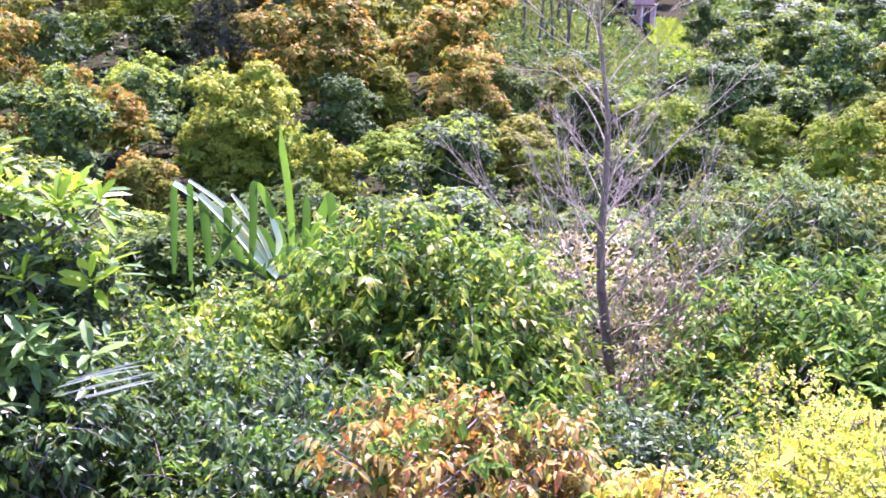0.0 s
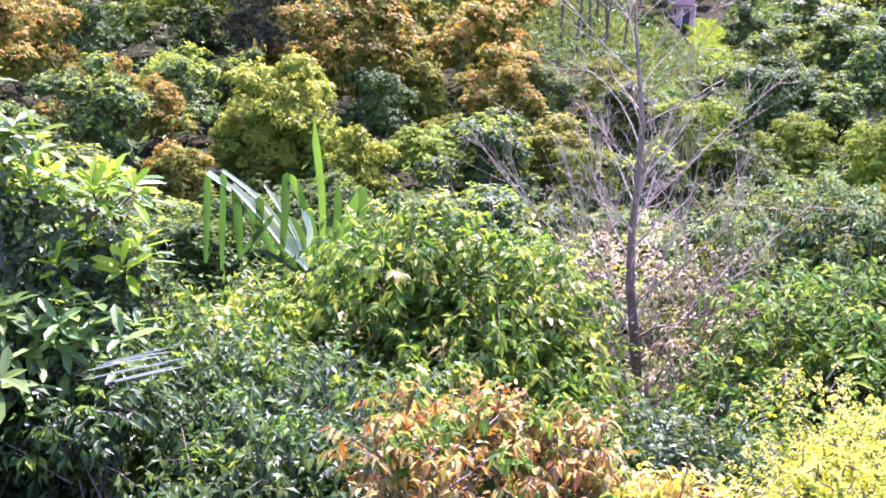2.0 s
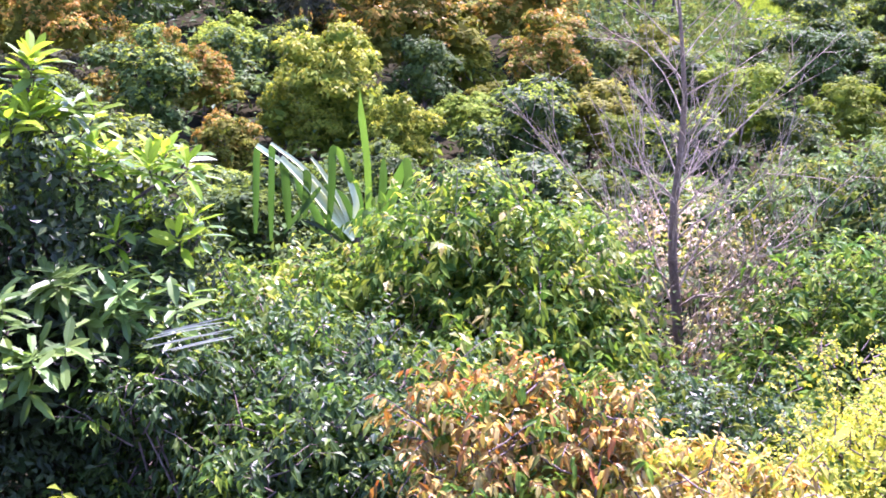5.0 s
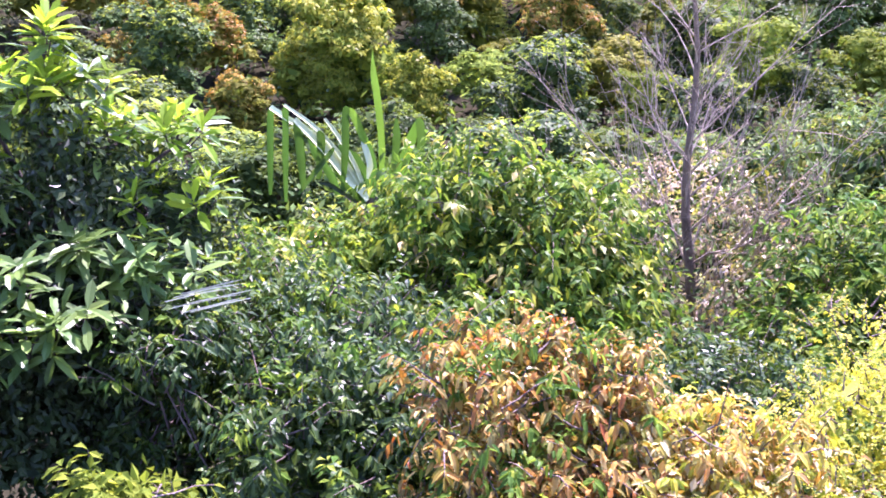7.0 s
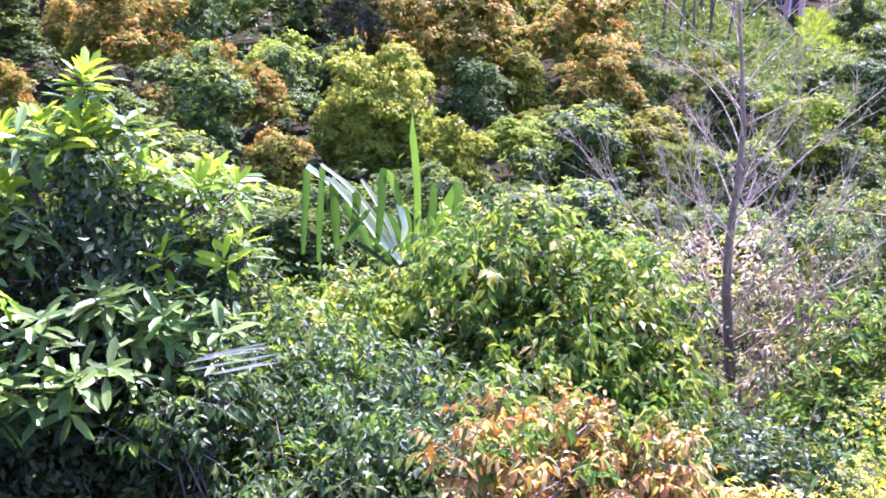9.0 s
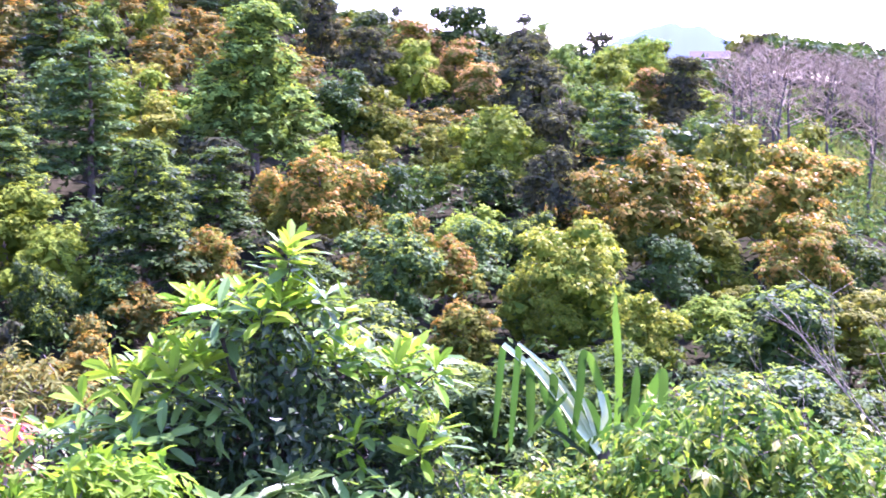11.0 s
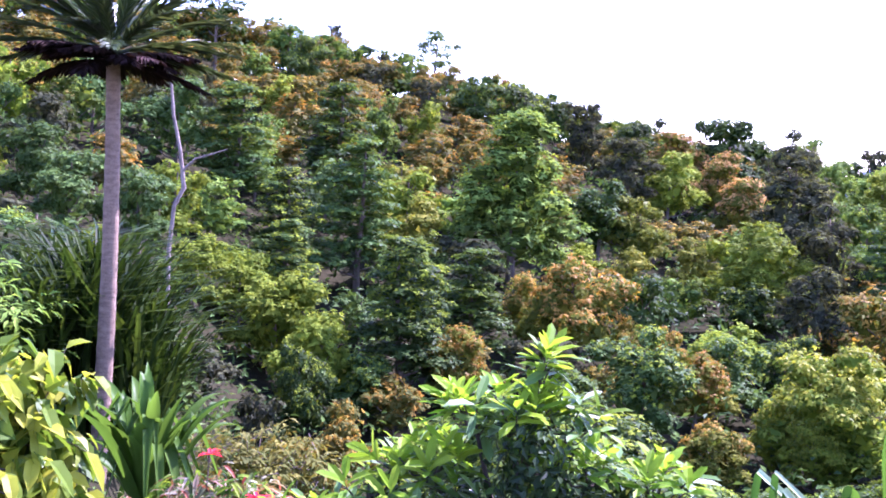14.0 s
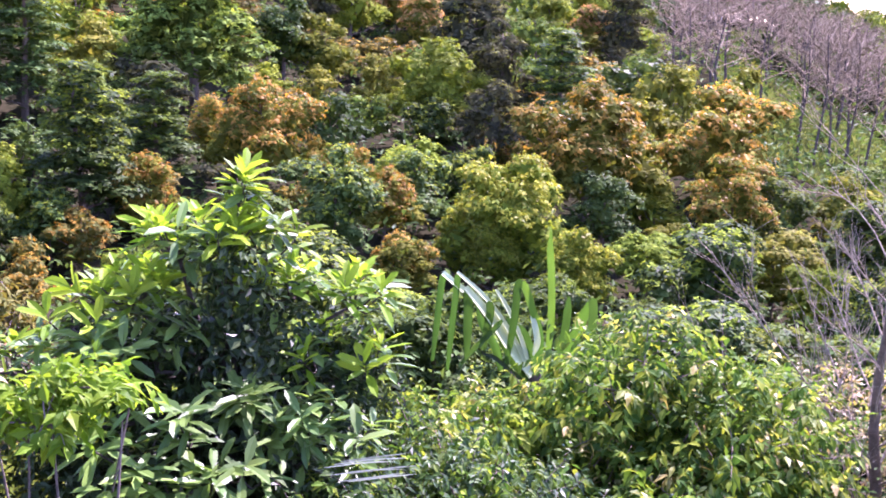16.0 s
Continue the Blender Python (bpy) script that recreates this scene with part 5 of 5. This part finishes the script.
def tall_grass():
    """Thick stand of long-bladed grass behind the palm."""
    rng = np.random.default_rng(91)
    s = Shape()
    for i in range(2600):
        az, r = rng.uniform(46.2, 59.8), rng.uniform(15.5, 20)
        p = np.array(polar(az, r))
        p[2] = ground_z(p[0], p[1])
        tall = (1.0 - 0.30 * abs(az - 49.0) / 8) * rng.uniform(1.8, 3.9)
        a = rng.uniform(0, 6.28)
        out = np.array([math.cos(a), math.sin(a), 0])
        t = np.linspace(0, 1, 6)
        lean = rng.uniform(0.0, 0.2)
        pts = p + out * (tall * (lean * t + 0.34 * t ** 4))[:, None] + np.array([0, 0, 1.0]) * (tall * (t - 0.25 * t ** 5))[:, None]
        strap(s, pts, taper(6, rng.uniform(0.05, 0.10)), np.cross(out, [0, 0, 1]), 0.2)
    m = leaf_material("grass_blade", [(0.011, 0.025, 0.004), (0.021, 0.042, 0.006), (0.046, 0.075, 0.010)], trans=0.35, rough=0.5, gloss=0.06)
    tagged(new("tall_grass", s.mesh("tall_grass", m)), "stand of tall dark green long-bladed grass", "grass", kind="stuff")
    for az in (46, 48, 50, 52, 54, 56, 58):
        q = polar(az, 19.5)
        USED.append((q.x, q.y, 2.0))


tall_grass()


def undergrowth():
    """Low leaves that cover the soil between the trees."""
    rng = np.random.default_rng(92)
    n = 46000
    az = rng.uniform(-40, 70, n)
    r = 5 + 75 * rng.random(n) ** 1.3
    clear = (az > 12) & (az < 42) & (r < 9)
    az[clear] -= 50
    base = np.array([tuple(polar(a, q)) for a, q in zip(az, r)])
    base[:, 2] = [ground_z(x, y) + h for (x, y), h in zip(base[:, :2], rng.uniform(0.0, 1.5, n))]
    way = rng.normal(size=(n, 3))
    way[:, 2] = np.abs(way[:, 2]) * 0.6
    s = Shape()
    k = np.where(r < 14, 0.11, 0.13 + r * 0.006)
    small_leaves(s, base, way, rng.normal(size=(n, 3)) * 0.4 + np.array([0, 0, 1.0]), k, k * 0.42)
    tagged(new("undergrowth", s.mesh("undergrowth", LEAF_DEEP)), "low green undergrowth covering the slope", "undergrowth", kind="stuff")


undergrowth()


def meadow():
    """The grass clearing in front of the house."""
    rng = np.random.default_rng(93)
    n = 24000
    az = rng.uniform(-15, 1, n)
    r = rng.uniform(48, 90, n)
    base = np.array([tuple(polar(a, q)) for a, q in zip(az, r)])
    base[:, 2] = [ground_z(x, y) - 0.05 for x, y in base[:, :2]]
    way = rng.normal(size=(n, 3)) * 0.5
    way[:, 2] = 1.0
    s = Shape()
    small_leaves(s, base, way, rng.normal(size=(n, 3)), rng.uniform(0.3, 0.7, n), 0.16)
    tagged(new("meadow_grass", s.mesh("meadow_grass", leaf_material("leaf_meadow", gloss=0.05, rough=0.6, colours=[(0.085, 0.13, 0.036), (0.12, 0.17, 0.05), (0.165, 0.205, 0.07)], trans=0.4))), "pale green grass of the far clearing", "grass", kind="stuff")
    HEROES.append((-4.2, 1.8, -3.6, -7.2, 60))


meadow()


def lawn():
    """The bank of bright grass that runs down from the house."""
    rng = np.random.default_rng(94)
    s = Shape()
    base = []
    while len(base) < 7500:
        a, r = rng.uniform(-12.7, -9.6), rng.uniform(62, 126)
        p = polar(a, r)
        g = ground_z(p.x, p.y)
        el = math.degrees(math.atan2(g, r))
        if -7.7 < el < -4.9 and np.interp(el, [-7.6, -6.4, -5.0], [-12.3, -12.7, -11.3]) < a < np.interp(el, [-7.6, -6.4, -5.0], [-10.9, -10.4, -9.6]):
            base.append((p.x, p.y, g - 0.03))
    n = len(base)
    way = rng.normal(size=(n, 3)) * 0.6
    way[:, 2] = 0.8
    small_leaves(s, np.array(base), way, rng.normal(size=(n, 3)) * 0.5 + np.array([0, 0, 1.0]), rng.uniform(0.4, 0.9, n), 0.3)
    lime = leaf_material("leaf_lawn", gloss=0.05, rough=0.6, colours=[(0.075, 0.125, 0.014), (0.11, 0.165, 0.018), (0.145, 0.19, 0.026)], trans=0.4)
    tagged(new("lawn_grass", s.mesh("lawn_grass", lime)), "bright lime green grass bank below the house", "grass", kind="stuff")
    HEROES.append((-11.6, 0.9, -5.2, -8.2, 95))
    for k in range(12):
        q = polar(-11.7 + 0.1 * k, 66 + 4.5 * k)
        USED.append((q.x, q.y, 1.6))


lawn()


# ---------------------------------------------------------------- the house
def box(shape, lo, hi):
    x0, y0, z0 = lo
    x1, y1, z1 = hi
    v = [(x0, y0, z0), (x1, y0, z0), (x1, y1, z0), (x0, y1, z0), (x0, y0, z1), (x1, y0, z1), (x1, y1, z1), (x0, y1, z1)]
    shape.add(v, None, [(0, 3, 2, 1), (4, 5, 6, 7), (0, 1, 5, 4), (1, 2, 6, 5), (2, 3, 7, 6), (3, 0, 4, 7)])


def house():
    root = thing("house", "small two-storey pink house with a porch in the clearing", "house")
    wall_m = rough_material("pink_plaster", (0.28, 0.165, 0.14), (0.39, 0.245, 0.215), 1.5, 0.1)
    roof_m = rough_material("rusty_roof", (0.10, 0.055, 0.04), (0.19, 0.11, 0.08), 2.0, 0.3)
    dark_m = rough_material("dark_glass", (0.02, 0.02, 0.03), (0.05, 0.05, 0.07), 2.0, 0.0, 0.2)
    white_m = rough_material("white_paint", (0.36, 0.32, 0.31), (0.50, 0.46, 0.45), 2.0, 0.1)

    def add(name, mat, boxes, parent=root):
        s = Shape()
        for lo, hi in boxes:
            box(s, lo, hi)
        return part(name, s.mesh(name, mat), parent)

    w = 2.2
    # front wall with openings left between its pieces
    for piece in ([((-w, 0, -0.6), (-1.6, 0.2, 5.2)), ((-0.5, 0, -0.6), (0.5, 0.2, 5.2)), ((1.6, 0, -0.6), (w, 0.2, 5.2)),
                         ((-1.6, 0, -0.6), (-0.5, 0.2, 0.9)), ((-1.6, 0, 2.1), (-0.5, 0.2, 3.5)), ((-1.6, 0, 4.7), (-0.5, 0.2, 5.2)),
                         ((0.5, 0, 2.1), (1.6, 0.2, 3.5)), ((0.5, 0, 4.7), (1.6, 0.2, 5.2)),
                         ((-w, 0.2, -0.6), (-w + 0.2, 5, 5.2)), ((w - 0.2, 0.2, -0.6), (w, 5, 5.2)), ((-w + 0.2, 4.8, -0.6), (w - 0.2, 5, 5.2))]):
        add("wall", wall_m, [piece])
    for x0, z0, z1 in ((-1.6, 0.9, 2.1), (-1.6, 3.5, 4.7), (0.5, 3.5, 4.7)):
        win = add("window", dark_m, [((x0, 0.09, z0), (x0 + 1.1, 0.12, z1))])
        add("window_frame", white_m, [((x0, 0.04, z0), (x0 + 0.07, 0.088, z1)), ((x0 + 1.03, 0.04, z0), (x0 + 1.1, 0.088, z1)), ((x0 + 0.07, 0.04, z0), (x0 + 1.03, 0.088, z0 + 0.07)), ((x0 + 0.07, 0.04, z1 - 0.07), (x0 + 1.03, 0.088, z1)), ((x0 + 0.52, 0.04, z0 + 0.07), (x0 + 0.58, 0.088, z1 - 0.07))], win)
    add("door", dark_m, [((0.5, 0.08, -0.1), (1.6, 0.12, 2.1))])
    add("porch_roof", roof_m, [((-w - 0.3, -1.5, 2.55), (w + 0.3, -0.003, 2.7))])
    for x0 in (-w, -0.1, w - 0.2):
        add("porch_post", white_m, [((x0, -1.35, -0.8), (x0 + 0.2, -1.15, 2.55))])
    s = Shape()
    h = 0.16
    v = [(-w - 0.5, -0.6, 5.2), (w + 0.5, -0.6, 5.2), (w + 0.5, 5.6, 5.2), (-w - 0.5, 5.6, 5.2), (-w - 0.5, 2.5, 6.7), (w + 0.5, 2.5, 6.7)]
    v += [(a, b, c + h) for a, b, c in v]
    s.add(v, [(0, 4, 3), (1, 2, 5)], [(6, 7, 11, 10), (8, 9, 10, 11), (0, 1, 7, 6), (2, 3, 9, 8), (0, 6, 10, 4), (3, 4, 10, 9), (1, 5, 11, 7), (2, 8, 11, 5)])
    part("roof", s.mesh("roof", roof_m), root)
    p = polar(-9.45, 109)
    root.matrix_basis = Matrix.Translation((p.x, p.y, ground_z(p.x, p.y) + 0.35)) @ Matrix.Rotation(radians(-9.2 + 12), 4, "Z") @ Matrix.Scale(0.63, 4)
    USED.append((p.x, p.y, 5.0))
    for k in range(1, 10):
        q = polar(-9.3, 109 - 3 * k)
        USED.append((q.x, q.y, 3.0))
    HEROES.append((-9.5, 1.0, -3.4, -5.9, 109))


house()


def hut():
    """A low dark-roofed hut on the skyline."""
    root = thing("hut", "small hut with a dark roof on the far ridge", "hut")
    wall_m = rough_material("hut_wall", (0.05, 0.035, 0.03), (0.09, 0.065, 0.055), 2.0, 0.2)
    roof_m = rough_material("hut_roof", (0.014, 0.010, 0.010), (0.034, 0.024, 0.024), 2.0, 0.3)
    for lo, hi in (((-1.5, 0, -1.5), (1.5, 0.15, 2.0)), ((-1.5, 2.3, -1.5), (1.5, 2.45, 2.0)), ((-1.5, 0.15, -1.5), (-1.35, 2.3, 2.0)), ((1.35, 0.15, -1.5), (1.5, 2.3, 2.0))):
        s = Shape()
        box(s, lo, hi)
        part("wall", s.mesh("wall", wall_m), root)
    s = Shape()
    v = [(-1.9, -0.4, 2.0), (1.9, -0.4, 2.0), (1.9, 2.85, 2.0), (-1.9, 2.85, 2.0), (-1.9, 1.2, 2.75), (1.9, 1.2, 2.75)]
    v += [(a, b, c + 0.12) for a, b, c in v]
    s.add(v, [(0, 4, 3), (1, 2, 5)], [(6, 7, 11, 10), (8, 9, 10, 11), (0, 1, 7, 6), (2, 3, 9, 8), (0, 6, 10, 4), (3, 4, 10, 9), (1, 5, 11, 7), (2, 8, 11, 5)])
    part("roof", s.mesh("roof", roof_m), root)
    p = polar(4.8, 103)
    g = ground_z(p.x, p.y)
    root.matrix_basis = Matrix.Translation((p.x, p.y, max(g, 103 * math.tan(radians(1.85)) - 2.87))) @ Matrix.Rotation(radians(4.8), 4, "Z")
    USED.append((p.x, p.y, 2.5))
    HEROES.append((4.8, 1.1, 1.9, 0.6, 103))


hut()


# ---------------------------------------------------------------- the rest of the woods
def fill_forest():
    rng = random.Random(5)
    placed = list(USED)
    r = 11.0
    while r < 110:
        gap = (2.1 if r < 34 else 2.6) + r * 0.021
        az = -34.0 + rng.uniform(0, 4)
        while az < 66:
            rr = r + rng.uniform(-0.45, 0.45) * gap
            a = az + rng.uniform(-0.3, 0.3) * math.degrees(gap / r)
            az += math.degrees(gap / r) * rng.uniform(0.85, 1.3)
            p = polar(a, rr)
            if any((p.x - q[0]) ** 2 + (p.y - q[1]) ** 2 < (q[2] * 0.85 + 0.9) ** 2 for q in placed):
                continue
            if (-8.5 < a < -1.0 and 47 < rr < 72) or (-13.5 < a < 0.0 and 50 < rr < 78 and rng.random() < 0.85) or (a < -8 and 72 < rr < 94):
                continue
            u = rng.random()
            if rr < 17:
                if -20 < a < 20 and rr < 13.5:
                    continue
                if 37 < a < 60:
                    continue
                kind = "bushy" if u < 0.6 else "bright" if u < 0.8 else "olive"
                h, w = rng.uniform(1.5, 2.2), rng.uniform(0.9, 1.4)
            elif rr < 32:
                kind = "bushy" if u < 0.55 else "bright" if u < 0.7 else "olive" if u < 0.85 else "fresh"
                if a > 37 and rng.random() < 0.6:
                    kind = "low_dark" if u < 0.5 else "low_deep"
                h, w = rng.uniform(2.6, 4.2), rng.uniform(1.4, 2.0)
            elif a < 6 and rr > 66:
                kind = "low_green" if u < 0.6 else "low_fresh"
                h, w = rng.uniform(2.2, 3.4), rng.uniform(1.2, 1.8)
            elif a > 22 and rr > 54:
                kind = "slope" if u < 0.8 else "low_green" if u < 0.87 else "low_dark" if u < 0.93 else "low_fresh"
                h, w = rng.uniform(3.4, 5.0), rng.uniform(1.2, 1.9)
            elif rr > 62:
                kind = "low_dark" if u < (0.15 if a < 11 else 0.38) else "low_green" if u < 0.75 else "low_fresh" if u < 0.86 else "slope"
                h, w = rng.uniform(3.8, 6.2), rng.uniform(1.5, 2.3)
            else:
                kind = "low_deep" if u < 0.2 else "low_green" if u < 0.48 else "low_fresh" if u < 0.62 else "low_dark" if u < 0.74 and a > 5 else "low_olive" if u < 0.9 else "slope"
                h, w = rng.uniform(2.8, 4.6), rng.uniform(1.2, 1.9)
            if 6 < a < 12 and 28 < rr < 46:
                kind = "low_deep"
            w *= 1.1
            if kind == "slope":
                h, w = h * 0.72, w * 1.12
            z = ground_z(p.x, p.y)
            hidden = False
            for ha, hw, top, low, hr in HEROES:
                if rr < hr - 0.5 and abs(ha - a) < hw + math.degrees(w / rr) * 0.7:
                    limit = low + 0.2 * (top - low)
                    if math.degrees(math.atan2(z + h, rr)) > limit:
                        h = rr * math.tan(radians(limit)) - z
                        w = min(w, h * 0.6)
                        hidden = h < 1.3
                        if hidden:
                            break
            if not hidden:
                plant(kind, a, rr, w, h)
        r += gap * 0.85


def skyline(a):
    """How high (degrees) the trees on the far hill reach."""
    return float(np.interp(a, [-9, -8, -7, -3, 1.4, 6], [-0.3, 0.3, 1.1, 2.3, 2.8, 2.3]))


def bare_wood():
    """The stand of leafless trees on the far hill, with green trees among and behind them."""
    rng = random.Random(8)
    r = 53.5
    while r < 99:
        a = -8.8 + rng.uniform(0, 1.5)
        while a < 3.6:
            rr = r + rng.uniform(-1.1, 1.1)
            if not (a < -7.5) and not (rr < 64 and rng.random() < 0.35):
                p = polar(a, rr)
                tall = min(rng.uniform(6.0, 8.0), rr * math.tan(radians(skyline(a) - rng.uniform(0.1, 0.9))) - ground_z(p.x, p.y))
                if tall > 2.2:
                    plant("bare", a, rr, rng.uniform(2.2, 3.2), tall)
            a += math.degrees(3.2 / r) * rng.uniform(0.7, 1.4)
        r += 3.2
    for a, rr, tall in ((-3.3, 53, 7.0), (-4.2, 52, 7.6), (-4.7, 54, 7.2), (-5.7, 53, 7.8), (-6.7, 55, 7.4)):
        plant("bare", a, rr, 2.2, tall)
    # dark shrubs under them
    a = -7.6
    while a < -0.4:
        plant("low_dark", a, rng.uniform(70, 77), rng.uniform(1.2, 1.8), rng.uniform(1.6, 2.4))
        a += rng.uniform(0.9, 1.6)
    a = -8.6
    while a < 6.0:
        el = skyline(a) + rng.uniform(-0.5, 0.25)
        rr = rng.uniform(99, 113)
        if abs(a - 4.8) < 1.2:
            el, rr = el - 0.6, rng.uniform(108, 113)
        p = polar(a, rr)
        top = rr * math.tan(radians(el))
        tall = max(2.5, top - ground_z(p.x, p.y))
        plant(rng.choice(["low_green", "low_olive", "low_fresh", "low_dark"]), a, rr, rng.uniform(1.5, 2.3), tall, top)
        a += rng.uniform(0.25, 0.5)


def ridge_trees():
    """The close row of trees along the top of the wooded hill."""
    rng = random.Random(21)
    a = 9.0
    while a < 58:
        kind = rng.choice(["slope", "slope", "low_deep", "low_green", "slope"] if a > 30 else ["low_green", "low_deep", "low_fresh", "low_green", "slope"])
        plant(kind, a, rng.uniform(91, 101), rng.uniform(1.8, 2.6), rng.uniform(3.2, 4.8))
        a += rng.uniform(0.6, 1.1)


def ridge_scrub():
    """Low scrub that closes the gaps between the stems along the crest, too far off to count."""
    rng = np.random.default_rng(33)
    n = 14500
    az, r = np.concatenate([rng.uniform(-9, 58, 12000), rng.uniform(-3, 4, 2500)]), rng.uniform(90, 106, n)
    base = np.array([tuple(polar(a, q)) for a, q in zip(az, r)])
    base[:, 2] = [ground_z(x, y) + h for (x, y), h in zip(base[:, :2], 2.4 * rng.random(n) ** 1.3)]
    base[:, 2] += np.where(az < 2, 3.8 * rng.random(n), 0.0)
    cap = r * np.tan(np.radians([skyline(a) - 0.5 if a < 7 else 20.0 for a in az]))
    base[:, 2] = np.minimum(base[:, 2], cap)
    s = Shape()
    far_leaves(s, base, rng.normal(size=(n, 3)), rng.normal(size=(n, 3)) * 0.5 + np.array([0, 0, 1.0]), rng.uniform(0.45, 0.8, n), 0.4)
    tagged(new("ridge_scrub", s.mesh("ridge_scrub", LEAF_DEEP)), "low dark green scrub along the crest of the hill", "scrub", kind="stuff")


def far_trees():
    """Scattered trees in the open country past the house."""
    rng = random.Random(12)
    for i in range(60):
        a, r = rng.uniform(-24, -3.5), rng.uniform(106, 240)
        size = rng.uniform(3.5, 5.5), rng.uniform(4.5, 7.0)
        if r > 130 or not -13.2 < a < -7.8:
            plant(rng.choice(["low_green", "low_deep", "low_fresh", "low_deep"]), a, r, *size)


def far_bushes():
    """Rough growth over the open country, too far off to count."""
    rng = np.random.default_rng(15)
    s = Shape()
    n = 900
    for i in range(n):
        a, r = rng.uniform(-30, -4), 108 + 330 * rng.random() ** 1.2
        if r < 128 and -13.2 < a < -8.0:
            continue
        p = np.array(polar(a, r))
        g = ground_z(p[0], p[1])
        hill = 11.5 * max(0.0, 1 - abs((r - 940) / 520)) if r > 420 else 0.0
        c = p + np.array([0, 0, 1.0]) * (g + hill)
        k = rng.uniform(1.2, 3.2)
        d = unit(rng.normal(size=(26, 3)))
        d[:, 2] = np.abs(d[:, 2])
        small_leaves(s, c + d * k * np.array([1, 1, 0.8]), rng.normal(size=(26, 3)), d, rng.uniform(0.8, 1.6, 26), 0.7)
    tagged(new("far_bushes", s.mesh("far_bushes", LEAF_DEEP)), "deep green bushes over the open country beyond", "bushes", kind="stuff")


far_bushes()
bare_wood()
ridge_trees()
ridge_scrub()
far_trees()
fill_forest()

# models that stand nowhere are taken away again
for group in MODELS.values():
    for ob in group:
        if ob.name not in FIRST:
            for piece in list(ob.children_recursive) + [ob]:
                bpy.data.objects.remove(piece)
